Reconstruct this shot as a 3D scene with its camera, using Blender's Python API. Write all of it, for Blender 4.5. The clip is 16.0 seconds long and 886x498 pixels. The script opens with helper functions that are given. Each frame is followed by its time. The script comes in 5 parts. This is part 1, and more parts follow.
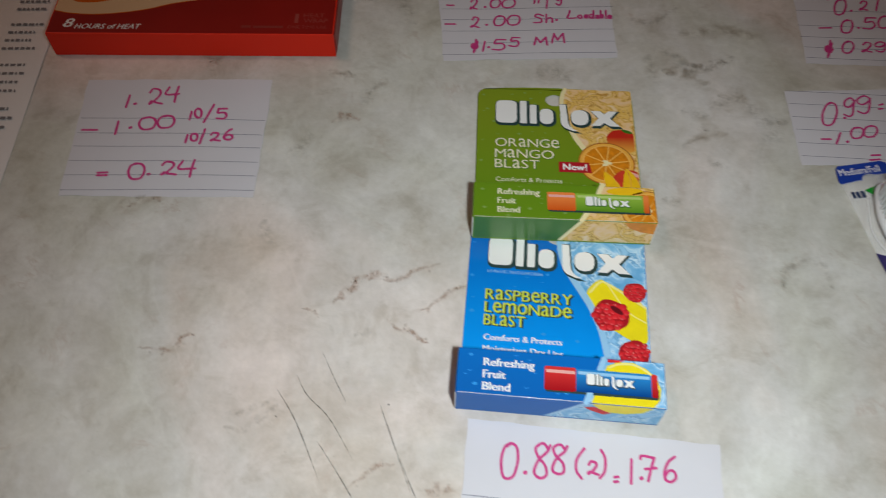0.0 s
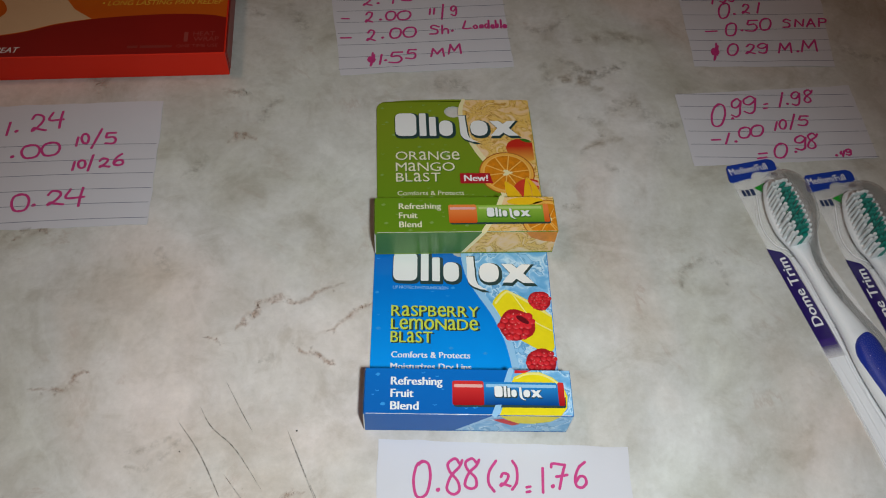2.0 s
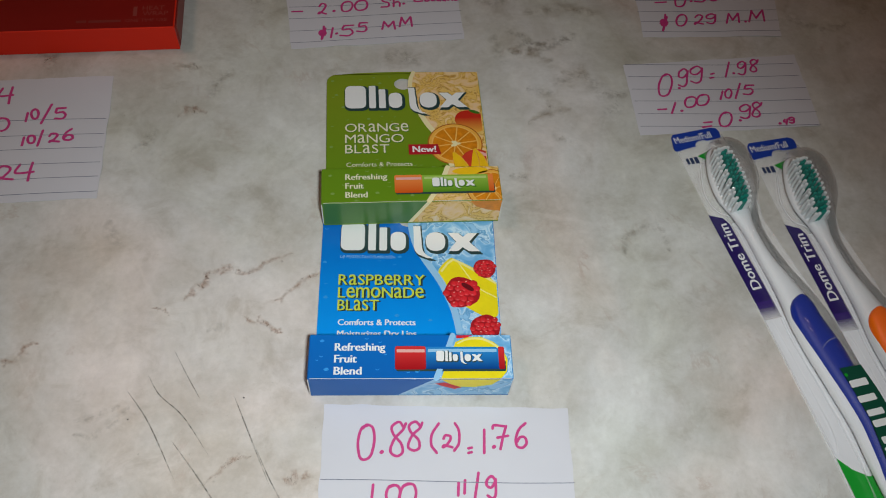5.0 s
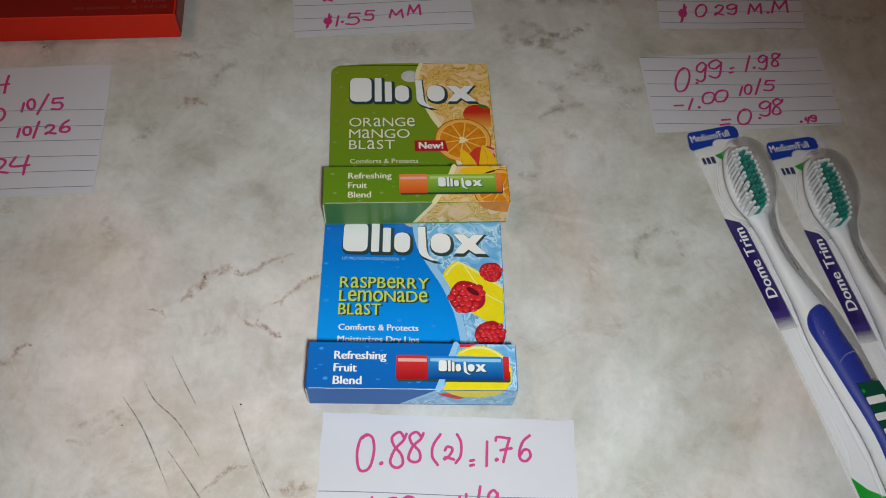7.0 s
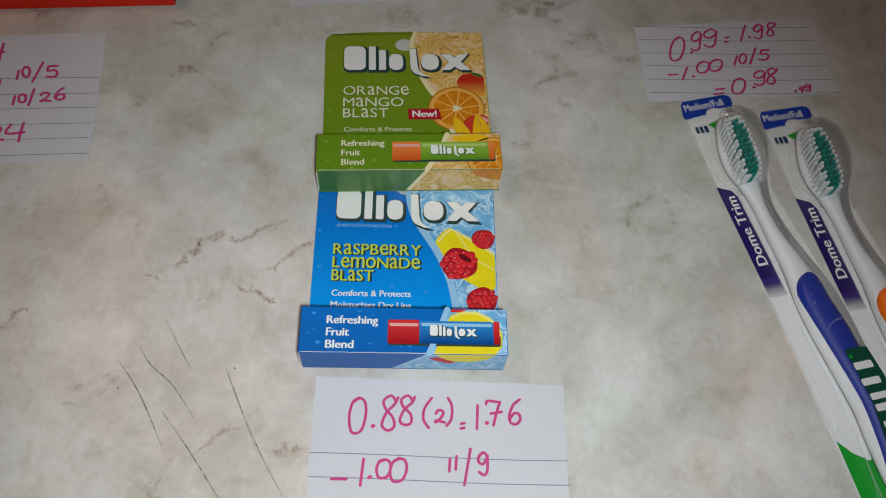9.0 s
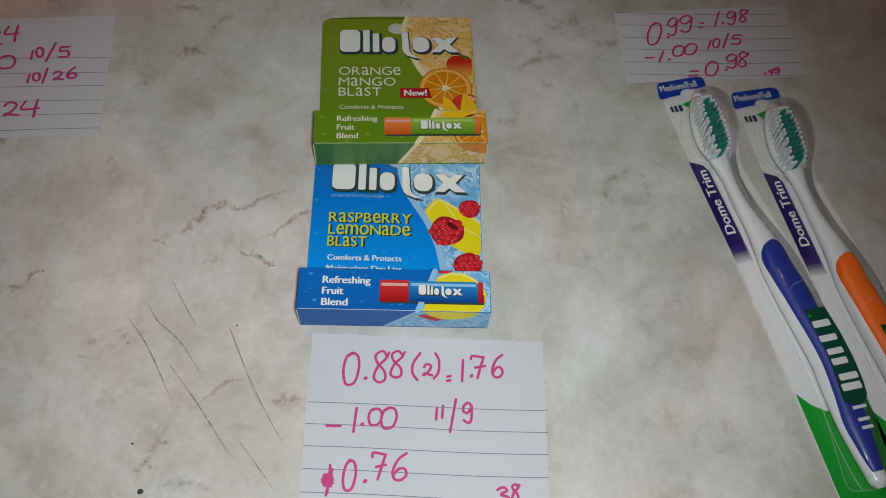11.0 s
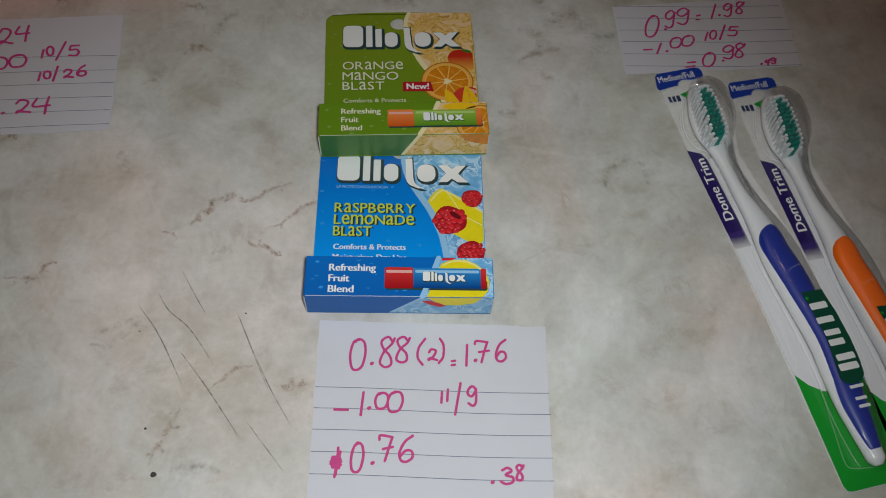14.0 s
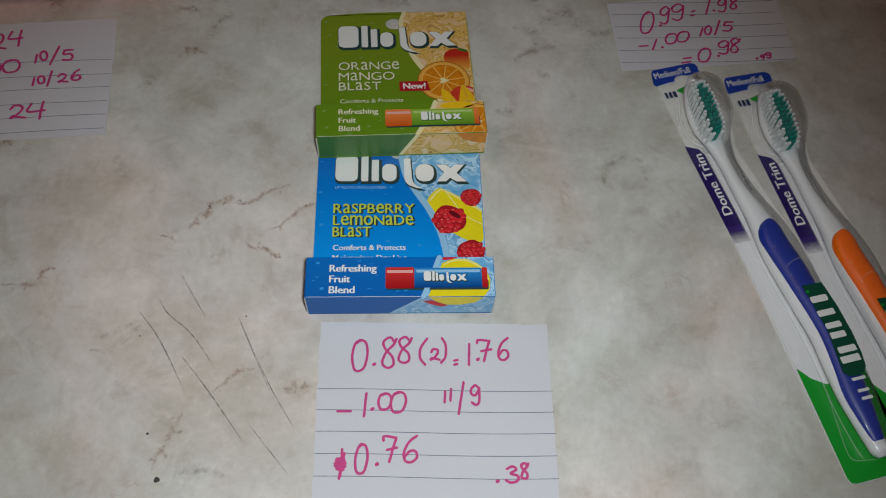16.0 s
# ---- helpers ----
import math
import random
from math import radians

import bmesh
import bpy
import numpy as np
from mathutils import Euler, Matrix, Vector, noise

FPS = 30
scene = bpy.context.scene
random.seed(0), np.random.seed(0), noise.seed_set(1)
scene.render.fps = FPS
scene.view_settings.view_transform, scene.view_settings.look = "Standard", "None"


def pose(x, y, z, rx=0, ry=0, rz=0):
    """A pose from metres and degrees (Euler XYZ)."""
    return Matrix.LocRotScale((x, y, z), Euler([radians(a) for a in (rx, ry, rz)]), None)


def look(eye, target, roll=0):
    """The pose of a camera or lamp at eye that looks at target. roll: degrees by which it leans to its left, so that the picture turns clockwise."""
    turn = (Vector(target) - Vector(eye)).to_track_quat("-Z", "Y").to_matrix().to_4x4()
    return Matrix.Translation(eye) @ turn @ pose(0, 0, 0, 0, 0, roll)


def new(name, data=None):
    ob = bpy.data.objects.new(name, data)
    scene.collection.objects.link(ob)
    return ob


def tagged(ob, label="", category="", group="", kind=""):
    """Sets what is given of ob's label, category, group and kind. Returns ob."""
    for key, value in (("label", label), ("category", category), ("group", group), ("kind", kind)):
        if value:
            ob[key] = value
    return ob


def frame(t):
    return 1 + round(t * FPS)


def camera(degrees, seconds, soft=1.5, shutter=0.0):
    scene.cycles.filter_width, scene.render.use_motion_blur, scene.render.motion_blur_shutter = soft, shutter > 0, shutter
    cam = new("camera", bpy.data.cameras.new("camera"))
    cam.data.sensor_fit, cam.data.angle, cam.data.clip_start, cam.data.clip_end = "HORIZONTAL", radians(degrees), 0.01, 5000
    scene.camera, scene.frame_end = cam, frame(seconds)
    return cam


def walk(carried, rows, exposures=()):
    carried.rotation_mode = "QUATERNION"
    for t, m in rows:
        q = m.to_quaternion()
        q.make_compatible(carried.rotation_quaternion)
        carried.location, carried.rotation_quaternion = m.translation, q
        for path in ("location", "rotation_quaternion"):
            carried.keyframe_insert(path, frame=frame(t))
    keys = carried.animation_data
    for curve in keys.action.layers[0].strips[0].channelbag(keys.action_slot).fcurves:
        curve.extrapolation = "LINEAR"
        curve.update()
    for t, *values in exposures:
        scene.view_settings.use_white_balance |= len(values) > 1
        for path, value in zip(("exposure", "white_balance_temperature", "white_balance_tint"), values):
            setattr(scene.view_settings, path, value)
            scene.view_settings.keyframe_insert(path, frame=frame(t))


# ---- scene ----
cam = camera(57.5, 16.0, soft=1.0, shutter=0.6)
PATH = [
    (0, (-0.031, -0.111, 0.278), (-0.13, 0.966, -1.404), 0.4),
    (0.5, (-0.021, -0.119, 0.281), (-0.067, 0.967, -1.397), 3.6),
    (1, (-0.02, -0.118, 0.281), (0.023, 0.979, -1.391), 6.5),
    (1.5, (-0.019, -0.111, 0.28), (0.064, 0.98, -1.394), 6.2),
    (2, (-0.023, -0.105, 0.279), (0.064, 0.988, -1.393), 5.6),
    (2.5, (-0.022, -0.103, 0.28), (0.09, 0.979, -1.399), 6.5),
    (3, (-0.019, -0.112, 0.287), (0.099, 0.995, -1.375), 6.4),
    (3.5, (-0.015, -0.118, 0.29), (0.116, 0.97, -1.384), 6.8),
    (3.7, (-0.015, -0.117, 0.288), (0.12, 0.957, -1.393), 7.1),
    (5.8, (-0.003, -0.1, 0.282), (0.104, 0.922, -1.434), 6.2),
    (6, (-0.003, -0.095, 0.282), (0.101, 0.909, -1.444), 6.3),
    (6.5, (-0.004, -0.097, 0.281), (0.097, 0.912, -1.443), 6.5),
    (7, (-0.004, -0.096, 0.28), (0.09, 0.895, -1.455), 6.4),
    (7.5, (-0.006, -0.098, 0.281), (0.09, 0.891, -1.454), 6.8),
    (8, (-0.006, -0.1, 0.281), (0.081, 0.893, -1.453), 6.5),
    (8.5, (-0.002, -0.105, 0.277), (0.081, 0.87, -1.467), 6.0),
    (9, (0.0, -0.101, 0.28), (0.089, 0.843, -1.48), 6.5),
    (9.5, (0.001, -0.106, 0.283), (0.063, 0.81, -1.494), 5.6),
    (10, (0.001, -0.114, 0.29), (0.104, 0.818, -1.477), 7.8),
    (12.5, (0.006, -0.126, 0.294), (0.089, 0.822, -1.465), 6.1),
    (13, (0.005, -0.127, 0.292), (0.099, 0.812, -1.471), 6.9),
    (13.5, (0.003, -0.128, 0.294), (0.098, 0.813, -1.468), 6.6),
    (14, (0.003, -0.132, 0.296), (0.089, 0.822, -1.459), 5.8),
    (14.5, (0.0, -0.13, 0.296), (0.108, 0.822, -1.46), 6.2),
    (15, (0.001, -0.128, 0.297), (0.115, 0.833, -1.454), 6.3),
    (15.5, (0.001, -0.13, 0.296), (0.121, 0.827, -1.456), 6.6),
    (16, (0.0, -0.132, 0.295), (0.104, 0.823, -1.459), 5.8),
]
walk(cam, [(t, look(eye, target, roll)) for t, eye, target, roll in PATH],
     exposures=((0, 0.08), (0.5, -0.08), (1.5, -0.01), (3.5, -0.15), (6.5, -0.04), (9.5, -0.25), (12.5, -0.42), (16, -0.47)))

# ---------------- world and light ----------------
MM = 0.001
world = bpy.data.worlds.new("room_air")
scene.world = world
world.use_nodes = True
world.node_tree.nodes["Background"].inputs[0].default_value = (1.0, 0.9, 0.78, 1)
world.node_tree.nodes["Background"].inputs[1].default_value = 0.012


def lamp(name, kind, m, watts, colour, **more):
    data = bpy.data.lights.new(name, kind)
    data.energy, data.color = watts, colour
    for key, value in more.items():
        setattr(data, key, value)
    ob = new(name, data)
    ob.matrix_world = m
    return ob


# the small white torch lamp of the filming phone, and a weak warm fill lamp added high up, its source unseen
lamp("phone_torch", "SPOT", look((0.020, -0.130, 0.312), (-0.004, -0.022, 0)), 4.70, (0.88, 0.972, 1.0),
     spot_size=radians(88), spot_blend=1.0, shadow_soft_size=0.012)
lamp("warm_fill_light", "AREA", look((-0.75, 0.35, 1.5), (0, 0.1, 0)), 3.1, (1.0, 0.64, 0.48), shape="DISK", size=0.35)


# ---------------- materials ----------------
def material(name, colour, rough=0.5, metal=0.0, spec=0.5, coat=0.0, noise_amount=0.0, noise_scale=400.0, bump=0.0,
             bump_scale=2000.0, coat_rough=0.1):
    m = bpy.data.materials.new(name)
    m.use_nodes = True
    n, l = m.node_tree.nodes, m.node_tree.links
    b = n["Principled BSDF"]
    b.inputs["Base Color"].default_value = (*colour, 1)
    b.inputs["Roughness"].default_value = rough
    b.inputs["Metallic"].default_value = metal
    b.inputs["Specular IOR Level"].default_value = spec
    b.inputs["Coat Weight"].default_value = coat
    b.inputs["Coat Roughness"].default_value = coat_rough
    if noise_amount or bump:
        co = n.new("ShaderNodeTexCoord")
    if noise_amount:
        big = n.new("ShaderNodeTexNoise")
        big.inputs["Scale"].default_value, big.inputs["Detail"].default_value = noise_scale, 6
        l.new(co.outputs["Object"], big.inputs["Vector"])
        ramp = n.new("ShaderNodeMixRGB")
        ramp.inputs[1].default_value = (*[c * (1 - noise_amount) for c in colour], 1)
        ramp.inputs[2].default_value = (*[min(1, c * (1 + noise_amount)) for c in colour], 1)
        l.new(big.outputs["Fac"], ramp.inputs[0])
        l.new(ramp.outputs[0], b.inputs["Base Color"])
    if bump:
        fine = n.new("ShaderNodeTexNoise")
        fine.inputs["Scale"].default_value, fine.inputs["Detail"].default_value = bump_scale, 4
        l.new(co.outputs["Object"], fine.inputs["Vector"])
        bp = n.new("ShaderNodeBump")
        bp.inputs["Strength"].default_value, bp.inputs["Distance"].default_value = bump, 0.0003
        l.new(fine.outputs["Fac"], bp.inputs["Height"])
        l.new(bp.outputs[0], b.inputs["Normal"])
    return m


def ramp_of(n, stops):
    r = n.new("ShaderNodeValToRGB")
    e = r.color_ramp.elements
    e[0].position, e[0].color = stops[0][0], (*stops[0][1], 1)
    e[1].position, e[1].color = stops[-1][0], (*stops[-1][1], 1)
    for p, c in stops[1:-1]:
        e.new(p).color = (*c, 1)
    return r


def marble_material():
    m = bpy.data.materials.new("marbled_laminate")
    m.use_nodes = True
    n, l = m.node_tree.nodes, m.node_tree.links
    b = n["Principled BSDF"]
    b.inputs["Roughness"].default_value = 0.42
    b.inputs["Specular IOR Level"].default_value = 0.35
    co = n.new("ShaderNodeTexCoord")

    def noise_node(scale, detail, rough, distort=0.0, shift=(0, 0, 0)):
        mp = n.new("ShaderNodeMapping")
        mp.inputs["Location"].default_value = shift
        l.new(co.outputs["Object"], mp.inputs["Vector"])
        t = n.new("ShaderNodeTexNoise")
        t.inputs["Scale"].default_value, t.inputs["Detail"].default_value = scale, detail
        t.inputs["Roughness"].default_value, t.inputs["Distortion"].default_value = rough, distort
        l.new(mp.outputs[0], t.inputs["Vector"])
        return t

    def mix(a, c, fac, kind="MIX"):
        x = n.new("ShaderNodeMixRGB")
        x.blend_type = kind
        for i, v in ((1, a), (2, c), (0, fac)):
            if isinstance(v, (tuple, float)):
                x.inputs[i].default_value = (*v, 1) if isinstance(v, tuple) else v
            else:
                l.new(v, x.inputs[i])
        return x.outputs[0]

    clouds = noise_node(20, 8, 0.62, 0.35)
    base = ramp_of(n, ((0.30, (0.46, 0.435, 0.385)), (0.46, (0.555, 0.54, 0.505)), (0.54, (0.585, 0.572, 0.548)), (0.70, (0.66, 0.65, 0.635))))
    l.new(clouds.outputs["Fac"], base.inputs[0])
    patches = noise_node(52, 10, 0.66, 0.5, (3, 1, 0))
    pr = ramp_of(n, ((0.34, (0.84, 0.82, 0.785)), (0.46, (0.985, 0.983, 0.975)), (0.54, (1.01, 1.01, 1.01)), (0.66, (1.08, 1.08, 1.08))))
    l.new(patches.outputs["Fac"], pr.inputs[0])
    colour = mix(base.outputs[0], pr.outputs[0], 1.0, "MULTIPLY")
    mottle = noise_node(28, 6, 0.62, 0.6, (6, 3, 1))
    mr = ramp_of(n, ((0.43, (0.955, 0.95, 0.94)), (0.5, (1, 1, 1)), (0.57, (1.04, 1.04, 1.035))))
    l.new(mottle.outputs["Fac"], mr.inputs[0])
    colour = mix(colour, mr.outputs[0], 1.0, "MULTIPLY")
    grain = noise_node(320, 4, 0.7)
    gr = ramp_of(n, ((0.35, (0.95, 0.945, 0.93)), (0.65, (1.04, 1.04, 1.04))))
    l.new(grain.outputs["Fac"], gr.inputs[0])
    colour = mix(colour, gr.outputs[0], 1.0, "MULTIPLY")
    # thin broken veins: where a warped field crosses its middle
    warp = noise_node(11, 7, 0.66, 1.6, (7, 2, 0))
    vein = ramp_of(n, ((0.478, (0, 0, 0)), (0.5, (1, 1, 1)), (0.522, (0, 0, 0))))
    l.new(warp.outputs["Fac"], vein.inputs[0])
    broken = noise_node(34, 6, 0.7, 0.5, (1, 9, 0))
    br = ramp_of(n, ((0.52, (0, 0, 0)), (0.65, (0.42, 0.42, 0.42))))
    l.new(broken.outputs["Fac"], br.inputs[0])
    vm = mix(vein.outputs[0], br.outputs[0], 1.0, "MULTIPLY")
    colour = mix(colour, (0.40, 0.30, 0.245), vm)
    # pale flowing streaks
    warp2 = noise_node(8, 5, 0.55, 2.6, (2, 5, 0))
    pale = ramp_of(n, ((0.46, (0, 0, 0)), (0.5, (0.16, 0.16, 0.16)), (0.54, (0, 0, 0))))
    l.new(warp2.outputs["Fac"], pale.inputs[0])
    colour = mix(colour, (0.74, 0.73, 0.69), pale.outputs[0])
    # broad drifts of pinkish and greenish tint
    drift = noise_node(6, 3, 0.5, 0.8, (4, 4, 0))
    dr = ramp_of(n, ((0.36, (0.97, 1.0, 0.955)), (0.5, (1, 1, 1)), (0.64, (1.085, 0.98, 0.945))))
    l.new(drift.outputs["Fac"], dr.inputs[0])
    colour = mix(colour, dr.outputs[0], 1.0, "MULTIPLY")
    # tiny grey specks
    speck = noise_node(420, 3, 0.6)
    sr = ramp_of(n, ((0.70, (0, 0, 0)), (0.76, (0.35, 0.35, 0.35))))
    l.new(speck.outputs["Fac"], sr.inputs[0])
    colour = mix(colour, (0.3, 0.27, 0.22), sr.outputs[0])
    l.new(colour, b.inputs["Base Color"])
    fine = noise_node(900, 3, 0.6)
    bp = n.new("ShaderNodeBump")
    bp.inputs["Strength"].default_value, bp.inputs["Distance"].default_value = 0.08, 0.0003
    l.new(fine.outputs["Fac"], bp.inputs["Height"])
    l.new(bp.outputs[0], b.inputs["Normal"])
    return m


def stain_material(name, colour, scale, low, high, most):
    """A stain whose edge is broken up by noise."""
    m = bpy.data.materials.new(name)
    m.use_nodes = True
    n, l = m.node_tree.nodes, m.node_tree.links
    b = n["Principled BSDF"]
    b.inputs["Base Color"].default_value = (*colour, 1)
    b.inputs["Roughness"].default_value = 0.45
    b.inputs["Specular IOR Level"].default_value = 0.3
    co = n.new("ShaderNodeTexCoord")
    t = n.new("ShaderNodeTexNoise")
    t.inputs["Scale"].default_value, t.inputs["Detail"].default_value, t.inputs["Roughness"].default_value = scale, 8, 0.65
    l.new(co.outputs["Object"], t.inputs["Vector"])
    r = ramp_of(n, ((low, (0, 0, 0)), (high, (most, most, most))))
    l.new(t.outputs["Fac"], r.inputs[0])
    a = n.new("ShaderNodeAttribute")
    a.attribute_name = "edge"
    mul = n.new("ShaderNodeMath")
    mul.operation = "MULTIPLY"
    l.new(r.outputs[0], mul.inputs[0])
    l.new(a.outputs["Fac"], mul.inputs[1])
    l.new(mul.outputs[0], b.inputs["Alpha"])
    return m


def clear_material(name, tint, gloss_rough=0.06, haze=0.0, haze_colour=(0.8, 0.8, 0.8)):
    """Thin clear plastic: see-through, with gloss by Fresnel and a little milky haze."""
    m = bpy.data.materials.new(name)
    m.use_nodes = True
    n, l = m.node_tree.nodes, m.node_tree.links
    n.remove(n["Principled BSDF"])
    out = n["Material Output"]
    tr, gl, df = n.new("ShaderNodeBsdfTransparent"), n.new("ShaderNodeBsdfGlossy"), n.new("ShaderNodeBsdfDiffuse")
    tr.inputs[0].default_value = (*tint, 1)
    gl.inputs["Roughness"].default_value = gloss_rough
    df.inputs[0].default_value = (*haze_colour, 1)
    m1, m2, fr = n.new("ShaderNodeMixShader"), n.new("ShaderNodeMixShader"), n.new("ShaderNodeFresnel")
    fr.inputs["IOR"].default_value = 1.4
    m1.inputs[0].default_value = haze
    l.new(tr.outputs[0], m1.inputs[1])
    l.new(df.outputs[0], m1.inputs[2])
    weak = n.new("ShaderNodeMath")
    weak.operation = "MULTIPLY"
    weak.inputs[1].default_value = 0.6
    l.new(fr.outputs[0], weak.inputs[0])
    l.new(weak.outputs[0], m2.inputs[0])
    l.new(m1.outputs[0], m2.inputs[1])
    l.new(gl.outputs[0], m2.inputs[2])
    l.new(m2.outputs[0], out.inputs[0])
    return m


def splash_material(name, stops, scale, distort):
    """Printed splash of juice or water: swirled bands of colour."""
    m = material(name, stops[0][1], 0.36, spec=0.25, coat=0.15)
    n, l = m.node_tree.nodes, m.node_tree.links
    co = n.new("ShaderNodeTexCoord")
    t = n.new("ShaderNodeTexNoise")
    t.inputs["Scale"].default_value, t.inputs["Detail"].default_value = scale, 7
    t.inputs["Distortion"].default_value = distort
    l.new(co.outputs["Object"], t.inputs["Vector"])
    r = ramp_of(n, stops)
    l.new(t.outputs["Fac"], r.inputs[0])
    l.new(r.outputs[0], n["Principled BSDF"].inputs["Base Color"])
    return m


def shade_material(name, low, high, y0, y1, rough=0.36, coat=0.2):
    """Printed ink that runs from one colour to another along the pack."""
    m = material(name, low, rough, spec=0.22, coat=coat)
    n, l = m.node_tree.nodes, m.node_tree.links
    co, sp, mr = n.new("ShaderNodeTexCoord"), n.new("ShaderNodeSeparateXYZ"), n.new("ShaderNodeMapRange")
    l.new(co.outputs["Object"], sp.inputs[0])
    mr.inputs["From Min"].default_value, mr.inputs["From Max"].default_value = y0, y1
    l.new(sp.outputs["Y"], mr.inputs["Value"])
    t = n.new("ShaderNodeTexNoise")
    t.inputs["Scale"].default_value = 90
    l.new(co.outputs["Object"], t.inputs["Vector"])
    ad = n.new("ShaderNodeMath")
    ad.operation = "MULTIPLY_ADD"
    ad.inputs[1].default_value, ad.inputs[2].default_value = 0.25, -0.12
    l.new(t.outputs["Fac"], ad.inputs[0])
    su = n.new("ShaderNodeMath")
    su.use_clamp = True
    l.new(ad.outputs[0], su.inputs[0])
    l.new(mr.outputs[0], su.inputs[1])
    r = ramp_of(n, ((0, low), (1, high)))
    l.new(su.outputs[0], r.inputs[0])
    l.new(r.outputs[0], n["Principled BSDF"].inputs["Base Color"])
    return m


MARBLE = marble_material()
VEIN = stain_material("brown_vein", (0.44, 0.275, 0.195), 260, 0.38, 0.62, 0.52)
SMUDGE = stain_material("grey_smudge", (0.33, 0.295, 0.235), 230, 0.44, 0.68, 0.42)
TAN = stain_material("tan_patch", (0.36, 0.285, 0.195), 150, 0.42, 0.66, 0.5)
SCRATCH = stain_material("dark_scratch", (0.05, 0.046, 0.04), 420, 0.32, 0.60, 0.68)
SPOT = material("dark_burn_spot", (0.05, 0.045, 0.04), 0.6, noise_amount=0.3)
PAPER = material("white_paper", (0.615, 0.605, 0.64), 0.75, spec=0.2, noise_amount=0.03, noise_scale=60, bump=0.12, bump_scale=700)
RECEIPT = material("thermal_paper", (0.74, 0.73, 0.72), 0.5, noise_amount=0.05, noise_scale=50)
RULE = material("blue_rule_ink", (0.17, 0.175, 0.23), 0.7)
INK = material("magenta_marker_ink", (0.55, 0.035, 0.20), 0.6, noise_amount=0.18, noise_scale=500)
PRINT_GREY = material("grey_print", (0.17, 0.17, 0.18), 0.6)
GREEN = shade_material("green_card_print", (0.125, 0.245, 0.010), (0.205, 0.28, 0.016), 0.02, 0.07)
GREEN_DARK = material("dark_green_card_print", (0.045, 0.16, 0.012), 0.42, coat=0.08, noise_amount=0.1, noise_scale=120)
BLUE = shade_material("blue_card_print", (0.0, 0.31, 0.86), (0.0, 0.145, 0.55), 0.02, 0.072)
BLUE_DARK = shade_material("dark_blue_card_print", (0.0, 0.115, 0.43), (0.0, 0.14, 0.50), 0.0, 0.017, 0.42, 0.05)
WHITE = material("white_print", (0.82, 0.82, 0.80), 0.35, coat=0.3)
CREAM = material("cream_print", (0.78, 0.74, 0.56), 0.4)
YELLOW_TEXT = material("yellow_print", (0.60, 0.66, 0.06), 0.4)
SHADOW_PRINT = material("dark_print_shadow", (0.02, 0.05, 0.05), 0.4)
CARD_EDGE_SHINE = material("raw_card_edge_and_fold_shine", (0.62, 0.61, 0.58), 0.7, noise_amount=0.1)
JUICE = splash_material("juice_splash_print", ((0.28, (0.80, 0.57, 0.38)), (0.42, (0.79, 0.53, 0.25)), (0.468, (0.74, 0.46, 0.11)), (0.486, (0.40, 0.18, 0.03)), (0.502, (0.78, 0.53, 0.17)), (0.57, (0.72, 0.44, 0.09)), (0.588, (0.44, 0.21, 0.03)), (0.605, (0.78, 0.54, 0.22)), (0.75, (0.82, 0.64, 0.46))), 150, 1.0)
WATER = splash_material("water_splash_print", ((0.28, (0.11, 0.36, 0.64)), (0.44, (0.19, 0.46, 0.74)), (0.50, (0.34, 0.59, 0.82)), (0.53, (0.56, 0.76, 0.90)), (0.56, (0.10, 0.32, 0.58)), (0.62, (0.28, 0.54, 0.79)), (0.8, (0.24, 0.52, 0.78))), 150, 1.0)
PEACH = material("peach_swoosh_print", (0.82, 0.72, 0.40), 0.35, noise_amount=0.1, noise_scale=80)
PALE_BLUE = material("pale_blue_swoosh_print", (0.30, 0.55, 0.78), 0.35, noise_amount=0.12, noise_scale=80)
ORANGE = material("orange_flesh_print", (0.66, 0.22, 0.008), 0.35, noise_amount=0.4, noise_scale=420)
ORANGE_RIM = material("orange_peel_print", (0.80, 0.40, 0.06), 0.35, noise_amount=0.15)
PITH = material("pith_print", (0.84, 0.46, 0.10), 0.4, noise_amount=0.12, noise_scale=300)
MANGO = shade_material("mango_skin_print", (0.80, 0.42, 0.06), (0.52, 0.025, 0.012), 0.046, 0.056)
MANGO_RED = material("red_mango_skin_print", (0.58, 0.045, 0.02), 0.35, noise_amount=0.3, noise_scale=200)
MANGO_YELLOW = material("mango_flesh_print", (0.85, 0.50, 0.01), 0.35, noise_amount=0.12, noise_scale=300)
LEMON = material("lemon_print", (0.83, 0.68, 0.01), 0.35, noise_amount=0.14, noise_scale=260)
LEMON_PALE = material("lemon_pith_print", (0.85, 0.78, 0.25), 0.35)
RASPBERRY = material("raspberry_print", (0.62, 0.018, 0.026), 0.45, spec=0.25, coat=0.1, noise_amount=0.45, noise_scale=300)
PEEL_EDGE = material("brown_peel_edge_print", (0.40, 0.12, 0.012), 0.4, noise_amount=0.2, noise_scale=300)
RASP_DARK = material("raspberry_hollow_print", (0.13, 0.003, 0.008), 0.4)
RASP_MID = material("raspberry_gap_print", (0.38, 0.007, 0.014), 0.4)
TUBE_RED = shade_material("red_tube_print", (0.36, 0.005, 0.01), (0.62, 0.03, 0.03), 0.003, 0.010)
TUBE_BLUE = shade_material("blue_tube_print", (0.0, 0.05, 0.24), (0.02, 0.22, 0.55), 0.003, 0.010)
TUBE_ORANGE = shade_material("orange_tube_print", (0.60, 0.08, 0.005), (0.78, 0.22, 0.05), 0.003, 0.010)
